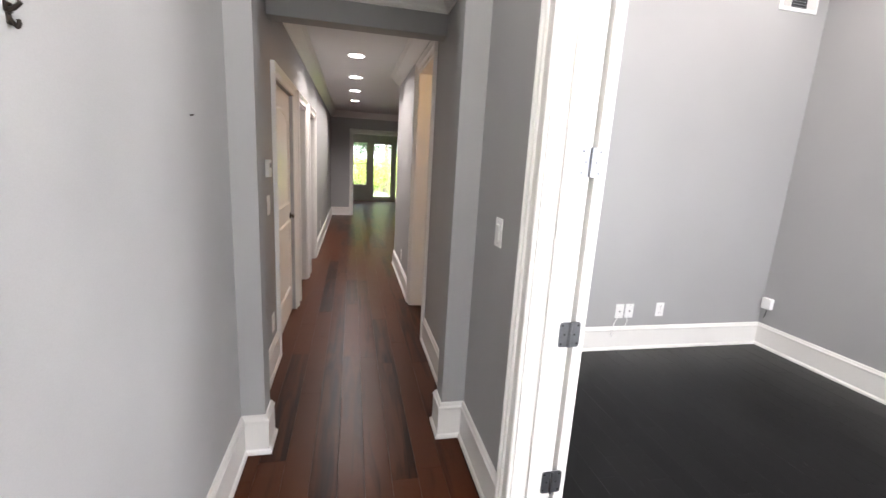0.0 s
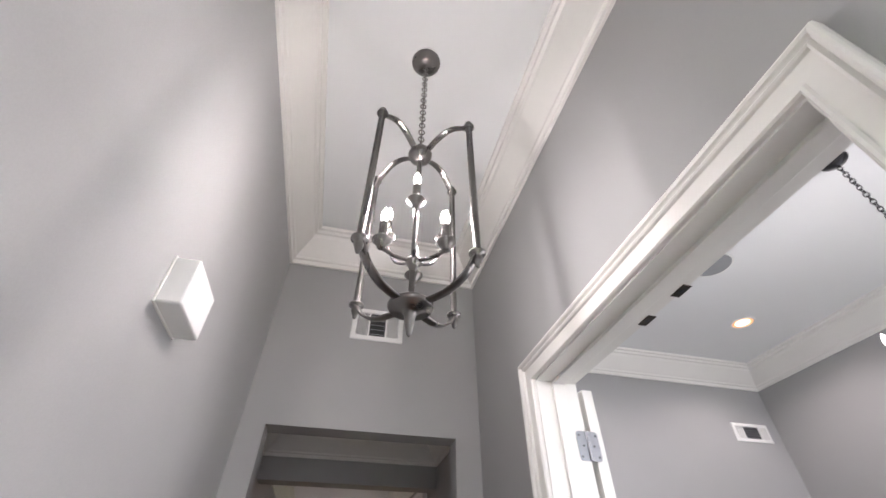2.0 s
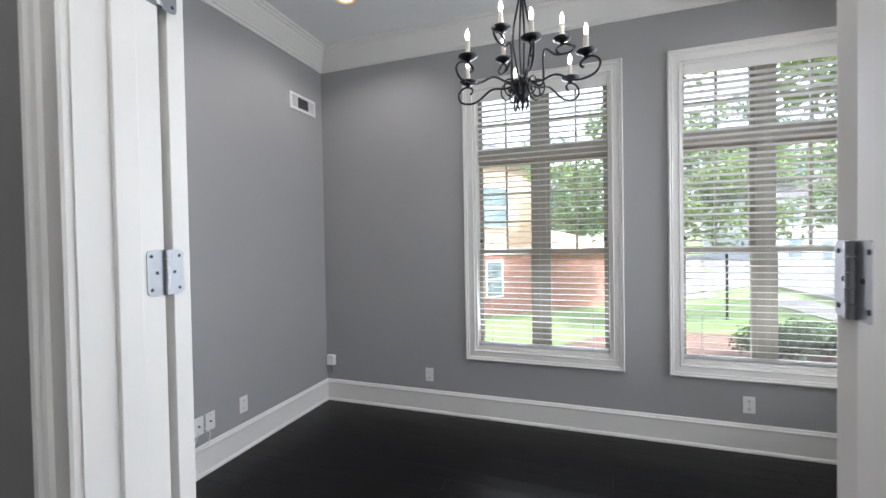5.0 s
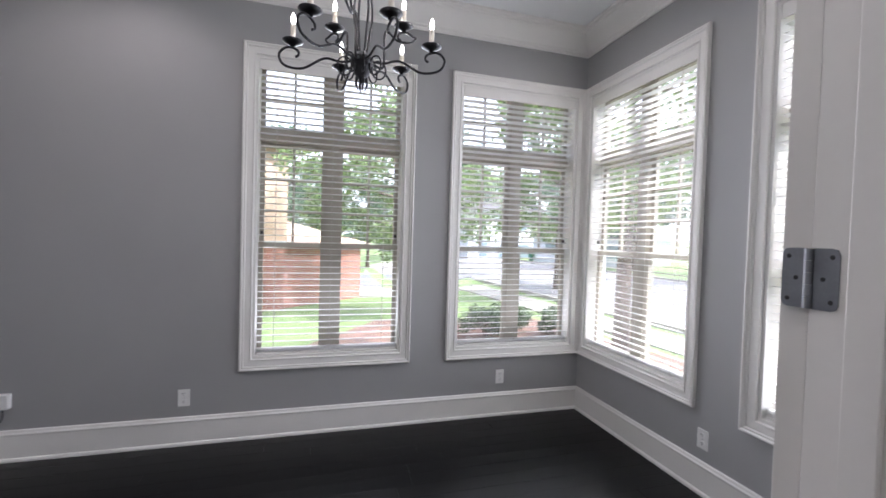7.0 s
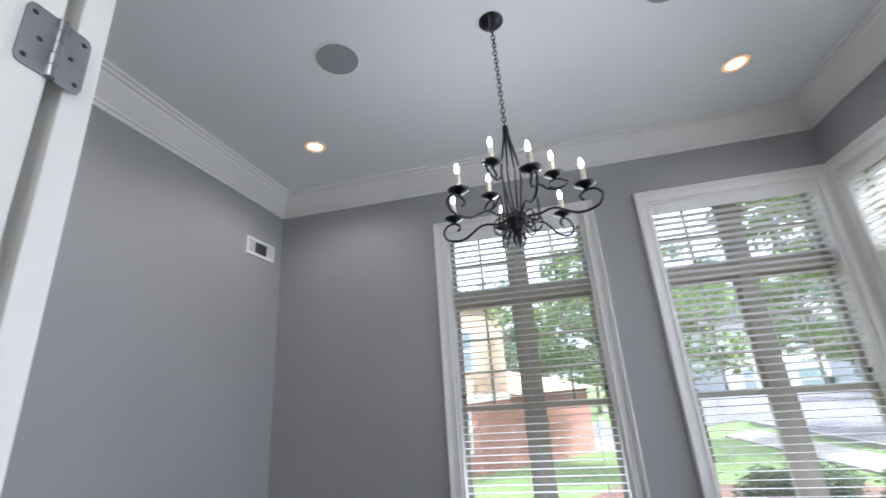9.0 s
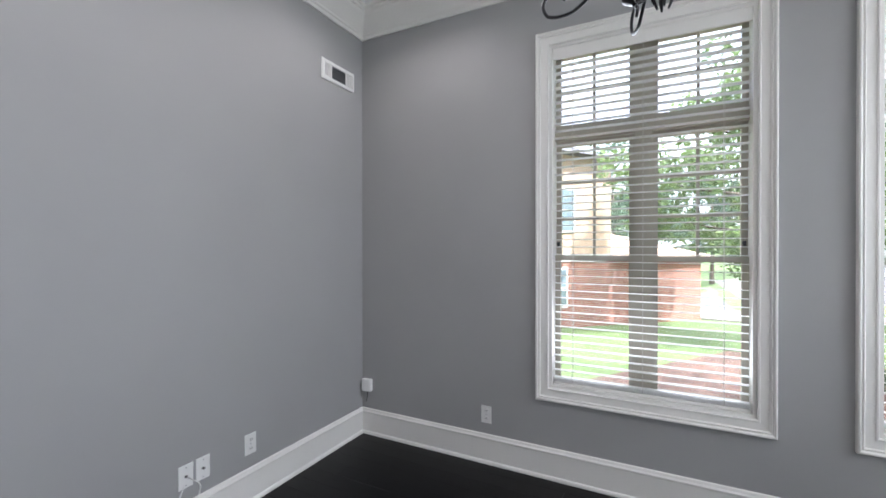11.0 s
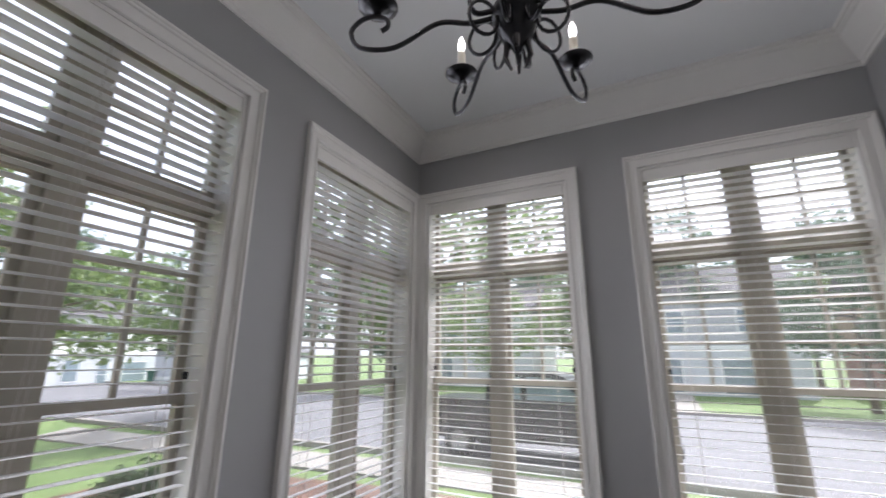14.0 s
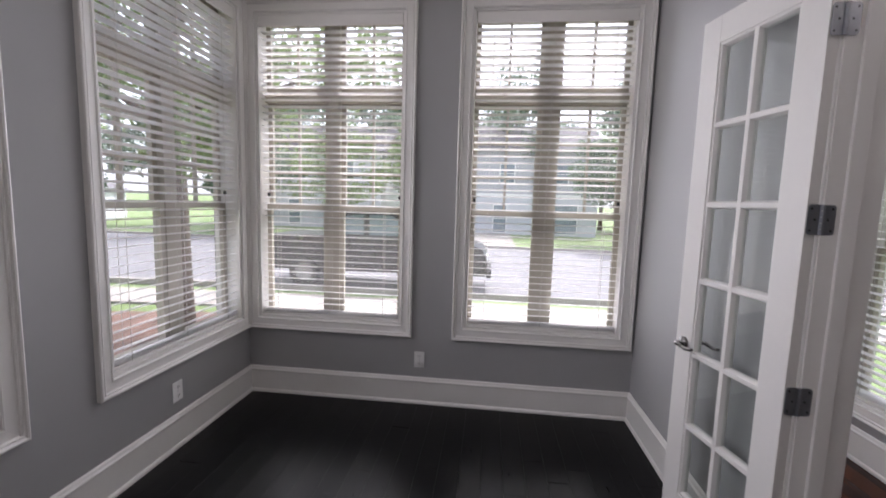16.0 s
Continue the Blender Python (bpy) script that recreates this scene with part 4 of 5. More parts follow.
for k in range(4):
    a = math.tau * k / 4 + radians(42)
    c, s = math.cos(a), math.sin(a)
    rb, rt = zl + 0.085, zt - 0.018
    rod = part("rod", lathe([(0, rb - 0.052), (0.005, rb - 0.046), (0.012, rb - 0.024), (0.008, rb - 0.014), (0.020, rb - 0.010), (0.020, rb - 0.004), (0.0095, rb), (0.0095, rt), (0.017, rt + 0.004), (0.017, rt + 0.01), (0.009, rt + 0.016), (0.011, rt + 0.026), (0, rt + 0.036)], 16, None, pose(RR * c, RR * s, 0)), NICKEL, lp, "slim nickel rod with pointed finials", True)
    top = smooth_line([(0.035 * c, 0.035 * s, zt + 0.002), (0.08 * c, 0.08 * s, zt + 0.03), (0.13 * c, 0.13 * s, zt + 0.032), (RR * c, RR * s, zt - 0.016)], 6)
    part("top_strap", tube(top, 0.011, 8, None, 0.28), NICKEL, lp, "", True)
    low = smooth_line([(0.05 * c, 0.05 * s, zl), (0.11 * c, 0.11 * s, zl + 0.006), (0.16 * c, 0.16 * s, zl + 0.035), (RR * c, RR * s, rb - 0.006)], 6)
    part("bottom_strap", tube(low, 0.013, 8, None, 0.28), NICKEL, lp, "", True)
zc = 2.415 - H
part("candle_hub", lathe([(0, zc - 0.035), (0.008, zc - 0.03), (0.014, zc - 0.012), (0.022, zc - 0.004), (0.022, zc + 0.006), (0.008, zc + 0.012)], 20), NICKEL, lp, "", True)
for k in range(6):
    a = math.tau * k / 6 + radians(20)
    c, s, up = math.cos(a), math.sin(a), (0.0 if k % 2 else 0.10)
    arm = part("candle_arm", tube(smooth_line([(0.015 * c, 0.015 * s, zc), (0.06 * c, 0.06 * s, zc - 0.004 + up * 0.3), (0.095 * c, 0.095 * s, zc + 0.006 + up)], 5), 0.005, 8), NICKEL, lp)
    candle(arm, 0.095 * c, 0.095 * s, zc + 0.015 + up, 0.075, NICKEL, NICKEL, 0.026)
    lamp("lantern_lamp", "POINT", (PX + 0.095 * c, PY + 0.095 * s, H + zc + up + 0.158), LANTERN_W, (1.0, 0.92, 0.84), 0.006)


# ---- wall fittings ----
def register(loc, turn, w, h, label, dark):
    """A stamped supply register: frame, side louvres and a dark centre; faces -y."""
    ob = thing("air_register", loc, turn, label, "air vent", "air registers")
    part("frame", moulding([(-w / 2, -h / 2), (w / 2, -h / 2), (w / 2, h / 2), (-w / 2, h / 2)], [(0, 0), (0, 0.006), (0.004, 0.009), (0.026, 0.011), (0.028, 0.004), (0.028, 0)], lambda u, v, d: (u, -d, v), True), PLASTIC, ob)
    part("backing", boxes((-w / 2 + 0.026, w / 2 - 0.026, -0.002, -0.0005, -h / 2 + 0.026, h / 2 - 0.026)), DARKGAP, ob)
    iw = w - 0.056
    for x in (-iw / 6 * dark, iw / 6 * dark):
        part("bar", boxes((x - 0.005, x + 0.005, -0.009, -0.002, -h / 2 + 0.026, h / 2 - 0.026)), PLASTIC, ob)
    n = 7
    for i in range(n):
        for sgn in (-1, 1):
            x = sgn * (iw / 6 * dark + 0.006 + (i + 0.5) * (iw / 2 - iw / 6 * dark - 0.006) / n)
            part("louvre", boxes((x - 0.002, x + 0.002, -0.008, -0.002, -h / 2 + 0.027, h / 2 - 0.027)), PLASTIC, ob)
    for i in range(5):
        z = -h / 2 + 0.026 + (i + 0.5) * (h - 0.052) / 5
        part("louvre", boxes((-iw / 6 * dark + 0.006, iw / 6 * dark - 0.006, -0.005, -0.002, z - 0.0012, z + 0.0012)), GRILLE, ob)
    return ob


register((0.417, FY, 2.982), 0, 0.295, 0.20, "white stamped register high on the foyer wall", 1.25)
register((3.850, YN, 2.938), 0, 0.375, 0.155, "white stamped register high on the study wall", 1.6)


def plate(loc, turn, kind, label, w=0.079, h=0.126):
    """An outlet or switch plate that faces -y."""
    ob = thing("wall_" + kind, loc, turn, label, kind, kind + " plates")
    part("cover", boxes((-w / 2, w / 2, -0.006, 0, -h / 2, h / 2), bev=0.002), PLASTIC, ob)
    if kind == "outlet":
        for z in (-0.028, 0.028):
            r = part("receptacle", lathe([(0.0175, 0), (0.0175, 0.0085), (0, 0.0085)], 20, None, pose(0, 0, z, 90, 0, 0)), PLASTIC, ob)
            part("slot", boxes((-0.008, -0.005, -0.0092, -0.008, z - 0.003, z + 0.008), (0.005, 0.008, -0.0092, -0.008, z - 0.003, z + 0.008), (-0.002, 0.002, -0.0092, -0.008, z - 0.011, z - 0.007)), DARKGAP, r)
    elif kind == "switch":
        part("toggle", boxes((-0.017, 0.017, -0.012, -0.005, -0.034, 0.034), bev=0.002), PLASTIC, ob)
    else:
        part("socket", lathe([(0.007, 0), (0.007, 0.014), (0.004, 0.014), (0, 0.010)], 12, None, pose(0, 0, 0, 90, 0, 0)), NICKEL, ob)
    for z in ((0,) if kind == "outlet" else (-0.048, 0.048)):
        part("screw", lathe([(0, 0.0072), (0.003, 0.0068), (0.003, 0.005)], 8, None, pose(0, 0, z, 90, 0, 0)), STEEL, ob)
    return ob


plate((XE, 2.254, 0.353), -90, "outlet", "white duplex outlet low on the grey wall")
plate((XE, -0.289, 0.353), -90, "outlet", "white duplex outlet under the corner window")
plate((2.753, YS, 0.353), 180, "outlet", "white duplex outlet between the windows")
plate((3.040, YN, 0.358), 0, "outlet", "white duplex outlet low on the grey wall")
plate((2.735, YN, 0.352), 0, "socket", "white cable socket plate low on the wall")
plate((2.640, YN, 0.350), 0, "socket", "white cable socket plate with a loose cable")
plate((FX1, 2.085, 1.235), -90, "switch", "white rocker switch beside the french doors")
plate((HX0, 3.30, 1.18), 90, "switch", "white rocker switch by the hall door")
plate((HX0, 3.36, 0.34), 90, "outlet", "white outlet low on the hall wall")
plate((HX1, 5.55, 0.34), -90, "outlet", "white outlet low on the hall wall")
plate((HX0, 7.9, 0.34), 90, "outlet", "white outlet low on the hall wall")
th = thing("wall_thermostat", (HX0, 3.28, 1.42), 90, "white thermostat above the hall switch", "thermostat")
part("cover", boxes((-0.04, 0.04, -0.026, 0, -0.055, 0.055), bev=0.005), PLASTIC, th)
part("display", boxes((-0.025, 0.025, -0.0275, -0.026, 0.005, 0.035)), GRILLE, th)
cb = thing("loose_cable", (2.64, YN - 0.016, 0.35), 0, "thin white cable looping down from the wall socket", "cable")
part("cord", tube(smooth_line([(0, 0, 0), (0.01, -0.03, -0.01), (0.05, -0.035, -0.06), (0.03, -0.03, -0.13), (-0.03, -0.02, -0.16), (-0.07, -0.016, -0.22), (-0.06, -0.014, -0.12), (-0.02, -0.012, -0.03)], 6), 0.003, 6), PLASTIC, cb, "", True)
sb = thing("corner_sensor", (XE, 3.325, 0.415), -90, "small white plastic box in the corner", "sensor box")
part("case", boxes((-0.042, 0.042, -0.045, 0, -0.05, 0.05), bev=0.005), PLASTIC, sb)
part("cable", tube(smooth_line([(0, -0.02, -0.05), (0.005, -0.024, -0.09), (-0.005, -0.026, -0.14)], 5), 0.003, 6), DARKGAP, sb)

# door chime box and hooks on the foyer wall
cbx = thing("door_chime", (FX0, 1.285, 2.318), 90, "white box-shaped door chime on the foyer wall", "door chime")
part("cover", boxes((-0.09, 0.09, -0.062, 0, -0.064, 0.064), bev=0.005), PLASTIC, cbx)
part("base_plate", boxes((-0.093, 0.093, -0.006, 0, -0.067, 0.067), bev=0.002), TRIM, cbx)
for y in (0.972, 1.102, 1.234):
    hk = thing("coat_hook", (FX0, y, 1.710), 90, "small dark bronze coat hook on the wall", "coat hook", "coat hooks")
    hk.scale = (0.6, 0.42, 0.58)
    part("back_plate", boxes((-0.014, 0.014, -0.008, 0, 0.004, 0.032), (-0.010, 0.010, -0.007, 0, -0.028, 0.004), bev=0.003), BRONZE, hk)
    part("upper_hook", tube(smooth_line([(0, -0.004, 0.012), (0, -0.022, 0.016), (0, -0.040, 0.028), (0, -0.046, 0.036)], 5), [0.007] * 12 + [0.008] * 4, 8), BRONZE, hk, "", True)
    part("lower_hook", tube(smooth_line([(0, -0.004, -0.008), (0, -0.016, -0.022), (0, -0.026, -0.030), (0, -0.034, -0.022), (0, -0.033, -0.012)], 5), 0.007, 8), BRONZE, hk, "", True)
nl = thing("wall_nail", (FX0, 1.988, 1.626), 90, "small dark nail in the foyer wall", "nail")
part("shank", tube([(0, 0, 0), (0.003, -0.012, 0.004)], 0.0025, 8), BRONZE, nl)


# ---- outdoors ----
def gz(x, y):
    """The lie of the land: it falls away east of the house."""
    fall = 0.06 * min(max(x - 7, 0), 17) * min(max((y + 9) / 6, 0), 1)
    far = max(0, math.hypot(x, y) - 60)
    return GROUND - fall + 0.012 * far


def sheet(name, quad, h, mat, label, category, n=10, kind="structure"):
    """A thick four-sided slab that follows the land, h above it."""
    bm = bmesh.new()
    a, b, c, d = [Vector(p) for p in quad]
    top, low = {}, {}
    for i in range(n + 1):
        for j in range(n + 1):
            p = a.lerp(b, i / n).lerp(d.lerp(c, i / n), j / n)
            z = gz(p.x, p.y)
            top[i, j] = bm.verts.new((p.x, p.y, z + h))
            if i in (0, n) or j in (0, n):
                low[i, j] = bm.verts.new((p.x, p.y, z - 0.15))
    for i in range(n):
        for j in range(n):
            bm.faces.new((top[i, j], top[i + 1, j], top[i + 1, j + 1], top[i, j + 1]))
    ring = [(i, 0) for i in range(n)] + [(n, j) for j in range(n)] + [(i, n) for i in range(n, 0, -1)] + [(0, j) for j in range(n, 0, -1)]
    for p, q in zip(ring, ring[1:] + ring[:1]):
        bm.faces.new((top[p], low[p], low[q], top[q]))
    bmesh.ops.recalc_face_normals(bm, faces=bm.faces)
    return setting(name, bm, mat, label, category)


g = bmesh.new()
marks = [-300, -200, -120, -80, -60, -45, -35] + [x * 2.0 for x in range(-15, 24)] + [55, 70, 90, 120, 200, 300]
cols = [[g.verts.new((x, y, gz(x, y))) for y in marks] for x in marks]
for i in range(len(marks) - 1):
    for j in range(len(marks) - 1):
        g.faces.new((cols[i][j], cols[i + 1][j], cols[i + 1][j + 1], cols[i][j + 1]))
ground = setting("ground", g, GRASS, "green lawn falling away from the house", "ground")

sheet("road_street", [(-70, -19.2), (90, -19.2), (90, -7.6), (-70, -7.6)], 0.02, ASPHALT, "pale worn asphalt street", "road", 40)
sheet("road_side_street", [(25.5, -7.6), (35, -7.6), (37, 50), (27.5, 50)], 0.03, ASPHALT, "pale asphalt side street", "road", 24)
sheet("kerb_near", [(-70, -7.6), (24, -7.6), (24, -7.45), (-70, -7.45)], 0.13, CONCRETE, "concrete kerb along the street", "kerb", 30)
sheet("kerb_far", [(-70, -19.4), (90, -19.4), (90, -19.2), (-70, -19.2)], 0.13, CONCRETE, "concrete kerb along the street", "kerb", 30)
sheet("pavement_near", [(-70, -6.9), (22, -6.9), (22, -5.7), (-70, -5.7)], 0.05, CONCRETE, "pale concrete pavement along the street", "pavement", 40)
sheet("pavement_side", [(23.4, -5.0), (24.8, -5.0), (26.6, 50), (25.2, 50)], 0.05, CONCRETE, "pale concrete pavement along the side street", "pavement", 24)
sheet("driveway_east", [(21.6, -3.4), (26.0, -3.6), (26.2, 3.0), (22.6, 2.6)], 0.06, CONCRETE, "pale concrete driveway beside the brick house", "driveway")
sheet("driveway_south", [(0.6, -31), (5.0, -31), (4.6, -19.3), (0.8, -19.3)], 0.05, CONCRETE, "pale concrete driveway across the street", "driveway")
sheet("driveway_corner", [(34.8, -19.45), (35.8, -22.4), (38.9, -20.75), (39.3, -19.45)], 0.05, CONCRETE, "pale concrete driveway by the low grey house", "driveway")
sheet("driveway_far", [(35, -7), (46, -9), (46, -3), (35.2, -2)], 0.05, CONCRETE, "pale concrete driveway across the side street", "driveway")
sheet("ground_mulch_bed", [(4.38, -5.2), (12.6, -4.9), (13.4, -0.4), (4.38, 4.5)], 0.05, MULCH, "red-brown mulch bed beside the house", "mulch bed")
sheet("ground_mulch_front", [(-1.0, -3.2), (4.38, -3.0), (4.38, -1.34), (-1.0, -1.34)], 0.046, MULCH, "red-brown mulch bed beside the house", "mulch bed")


def leaf_cloud(name, mat, clumps, per, leaf, seed):
    """Small folded leaves scattered in many clumps; each clump is (x, y, z, r)."""
    r = np.random.RandomState(seed)
    n = len(clumps) * per
    c = np.repeat(np.array(clumps), per, axis=0)
    d = r.normal(size=(n, 3))
    d /= np.linalg.norm(d, axis=1)[:, None]
    pos = c[:, :3] + d * (c[:, 3] * r.uniform(0.35, 1.0, n) ** 0.6)[:, None] * np.array([1, 1, 0.75])
    a = r.normal(size=(n, 3))
    a[:, 2] *= 0.6
    a /= np.linalg.norm(a, axis=1)[:, None]
    b = np.cross(a, r.normal(size=(n, 3)))
    b /= np.linalg.norm(b, axis=1)[:, None]
    s = (leaf * r.uniform(0.6, 1.3, n))[:, None]
    v = np.stack([pos - a * s, pos + b * s * 0.45, pos + a * s, pos - b * s * 0.45], axis=1).reshape(-1, 3)
    me = bpy.data.meshes.new(name)
    me.from_pydata(v.tolist(), [], (np.arange(n * 4).reshape(-1, 4)).tolist())
    me.materials.append(mat)
    return me


def tree_shape(seed, height, spread, trunk_h, trunk_r, mat, per, leaf, limbs=11):
    """The trunk's mesh with its limbs, and the crown's mesh."""
    rng = random.Random(seed)
    bm = tube([(0, 0, -0.1), (0.02, 0, trunk_h * 0.3), (rng.uniform(-0.1, 0.1), rng.uniform(-0.1, 0.1), trunk_h), (rng.uniform(-0.2, 0.2), rng.uniform(-0.2, 0.2), height * 0.8)],
              [trunk_r * 1.3, trunk_r, trunk_r * 0.8, trunk_r * 0.15], 10)
    clumps = []
    for i in range(limbs):
        z0 = trunk_h + (height * 0.7 - trunk_h) * i / limbs
        a = i * 2.4 + rng.uniform(-0.4, 0.4)
        k = math.sin(math.pi * (0.18 + 0.7 * i / limbs))
        out = spread * k * rng.uniform(0.75, 1.1)
        tip = Vector((out * math.cos(a), out * math.sin(a), z0 + rng.uniform(0.3, 0.9) * height * 0.16))
        mid = Vector((tip.x * 0.45, tip.y * 0.45, z0 + (tip.z - z0) * 0.35))
        tube([(0, 0, z0), mid, tip], [trunk_r * 0.4, trunk_r * 0.22, trunk_r * 0.07], 6, bm)
        for f in (0.45, 0.7, 0.9, 1.08):
            p = Vector((0, 0, z0)).lerp(tip, f)
            for _ in range(2):
                clumps.append((p.x + rng.uniform(-0.3, 0.3) * spread * 0.4, p.y + rng.uniform(-0.3, 0.3) * spread * 0.4, p.z + rng.uniform(-0.2, 0.35) * spread * 0.4, spread * rng.uniform(0.13, 0.24)))
    for _ in range(8):
        clumps.append((rng.uniform(-0.3, 0.3) * spread, rng.uniform(-0.3, 0.3) * spread, height * rng.uniform(0.72, 0.97), spread * rng.uniform(0.14, 0.25)))
    return mesh_of("trunk", bm, BARK, True), leaf_cloud("crown", mat, clumps, per, leaf, seed)


def tree(shape, x, y, scale, turn, label, group):
    ob = thing("tree", (x, y, gz(x, y)), turn, label, "tree", group)
    ob.scale = (scale, scale, scale)
    shared("trunk", shape[0], ob)
    shared("crown", shape[1], ob)
    return ob


mid = tree_shape(3, 8.0, 2.9, 2.7, 0.14, LEAF, 90, 0.085, 12)
big = tree_shape(7, 12.0, 4.6, 2.6, 0.2, LEAFDARK, 110, 0.15, 13)
wide = tree_shape(11, 9.0, 4.0, 2.2, 0.16, LEAF, 100, 0.12, 12)
tree(wide, 15.4, -1.5, 0.95, 20, "leafy lawn tree with a slim trunk", "lawn trees")
tree(mid, 7.0, -3.95, 1.0, 140, "leafy tree with a grey trunk in the mulch bed", "lawn trees")
tree(wide, 17.5, -9.0, 0.9, 200, "leafy street tree with a grey trunk", "street trees")
for i, (x, y, s) in enumerate([(41, 7, 1.0), (43, -3, 0.9), (53, -27, 1.2), (42, 18, 1.1), (29, -23, 1.0), (18, -24, 0.95), (11.5, -23, 0.85), (-6, -24, 0.8), (-14, -27, 1.1), (7.5, -33, 1.2),
                               (0.5, -36, 1.2), (22, -33, 1.2), (55, 3, 1.3), (48, 12, 1.2), (14.5, -40, 1.3), (-9, -42, 1.3), (52, -14, 1.4), (29, 3.5, 0.85), (-3, 30, 0.9), (2.5, 28, 0.8), (6, 34, 1.1), (0, 38, 1.2)]):
    tree(big if i % 3 else wide, x, y, s, i * 77, "tall leafy tree beyond the street", "far trees")


def bush(x, y, r, seed, label, mat=BUSHLEAF, group="bushes by the window"):
    ob = thing("bush", (x, y, gz(x, y)), seed * 40, label, "bush", group)
    rng = random.Random(seed)
    cl = [(rng.uniform(-0.6, 0.6) * r, rng.uniform(-0.6, 0.6) * r, r * rng.uniform(0.35, 0.95), r * rng.uniform(0.3, 0.45)) for _ in range(16)]
    bm = bmesh.new()
    for i in range(6):
        tube([(0, 0, 0), (0.4 * r * math.cos(i), 0.4 * r * math.sin(i), r * 0.8)], [0.02, 0.006], 6, bm)
    part("stems", bm, BARK, ob)
    shared("crown", leaf_cloud("crown", mat, cl, 170, 0.045, seed), ob)
    return ob


bush(9.9, -2.5, 0.72, 1, "rounded dark green shrub in the mulch")
bush(10.4, -3.5, 0.68, 2, "rounded dark green shrub in the mulch")
bush(9.5, -4.3, 0.62, 3, "rounded dark green shrub in the mulch")
bush(0.3, -4.4, 0.30, 5, "small shrub by the front pavement")
for i in range(7):
    hb = bush(-1.6 + i * 0.95, 20.6 + 0.5 * math.sin(i * 2.1), 1.05, 20 + i, "tall sunlit yellow-green shrub behind the house", SUNLEAF, "shrubs behind the house")
    hb.scale = (1.0, 0.9, 1.9)


def house(name, loc, turn, w, d, h, mats, label, rows, roof_h=2.6, hip=False, h1=3.0, wu=None):
    """A detached house: walls, roof, windows with frames; its front faces local -y."""
    ob = thing(name, loc, turn, label, "house")
    low, up = mats
    w0, w = w, wu or w
    part("wall", boxes((0, w0, 0, d, -0.5, h1)), low, ob, "lower storey wall")
    part("wall", boxes((0, w, 0, d, h1, h)), up, ob, "upper storey wall")
    if w0 > w:
        sh = bmesh.new()
        q = [sh.verts.new(p) for p in ((w, -0.4, h1), (w0 + 0.4, -0.4, h1), (w0 + 0.4, d + 0.4, h1), (w, d + 0.4, h1), (w, d / 2, h1 + 1.3), (w0 - 2, d / 2, h1 + 1.3))]
        for f in ((0, 1, 5, 4), (2, 3, 4, 5), (1, 2, 5), (3, 0, 4), (3, 2, 1, 0)):
            sh.faces.new([q[k] for k in f])
        part("roof", sh, STUCCO, ob, "low pale tiled roof")
    part("trim_band", boxes((-0.03, w + 0.03, -0.03, d + 0.03, h1 - 0.12, h1 + 0.12)), WHITEPAINT, ob)
    bm = bmesh.new()
    o = 0.45
    lo = [bm.verts.new(p) for p in ((-o, -o, h), (w + o, -o, h), (w + o, d + o, h), (-o, d + o, h))]
    ins = d / 2 if hip else -o
    ra, rb = bm.verts.new((max(ins, -o), d / 2, h + roof_h)), bm.verts.new((w - max(ins, -o), d / 2, h + roof_h))
    for f in ((lo[0], lo[1], rb, ra), (lo[2], lo[3], ra, rb), (lo[1], lo[2], rb), (lo[3], lo[0], ra), (lo[3], lo[2], lo[1], lo[0])):
        bm.faces.new(f)
    part("roof", bm, ROOF, ob)
    for side, x, z, ww, hh in rows:
        if side == "front":
            fr = boxes((x, x + ww, -0.05, 0.02, z, z + hh))
            gl = [(x + 0.08, x + ww - 0.08, -0.06, -0.045, z + 0.08, z + hh / 2 - 0.03), (x + 0.08, x + ww - 0.08, -0.06, -0.045, z + hh / 2 + 0.03, z + hh - 0.08)]
        else:
            fr = boxes((-0.05, 0.02, x, x + ww, z, z + hh))
            gl = [(-0.06, -0.045, x + 0.08, x + ww - 0.08, z + 0.08, z + hh / 2 - 0.03), (-0.06, -0.045, x + 0.08, x + ww - 0.08, z + hh / 2 + 0.03, z + hh - 0.08)]
        wnd = part("window", fr, WHITEPAINT, ob)
        for q in gl:
            part("pane", boxes(q), FARGLASS, wnd)
    return ob


house("house", (12.04, 6.2, gz(16, 3) - 0.1), -34, 12, 9, 5.9, (BRICK, STUCCO), "house with red brick below and tan walls above",
      [("front", 3.0, 3.3, 1.6, 1.5), ("front", 3.4, 0.8, 0.85, 1.35), ("front", 0.6, 3.3, 1.2, 1.5)], 2.0, True, 2.45, 6.4)
house("house", (44, -14, gz(44, -6)), -70, 12, 9, 6.0, (SIDING, WHITEPAINT), "pale siding house across the side street",
      [("front", 1.5, 3.7, 1.2, 1.5), ("front", 4.5, 3.7, 1.2, 1.5), ("front", 8, 3.7, 1.2, 1.5), ("front", 1.5, 0.7, 1.4, 1.8), ("front", 4.5, 0.1, 1.1, 2.2), ("front", 7, 0.1, 2.8, 2.2)])
house("house", (6.2, -30.5, GROUND), 180, 12, 9, 6.4, (SIDING, BLUESIDE), "grey two-storey house across the street",
      [("front", 1.2, 3.9, 1.2, 1.5), ("front", 4.6, 3.9, 1.2, 1.5), ("front", 8.6, 3.9, 1.2, 1.5), ("front", 1.2, 0.7, 1.3, 1.7), ("front", 4.2, 0.1, 1.1, 2.2), ("front", 7.4, 0.1, 3.2, 2.3)])
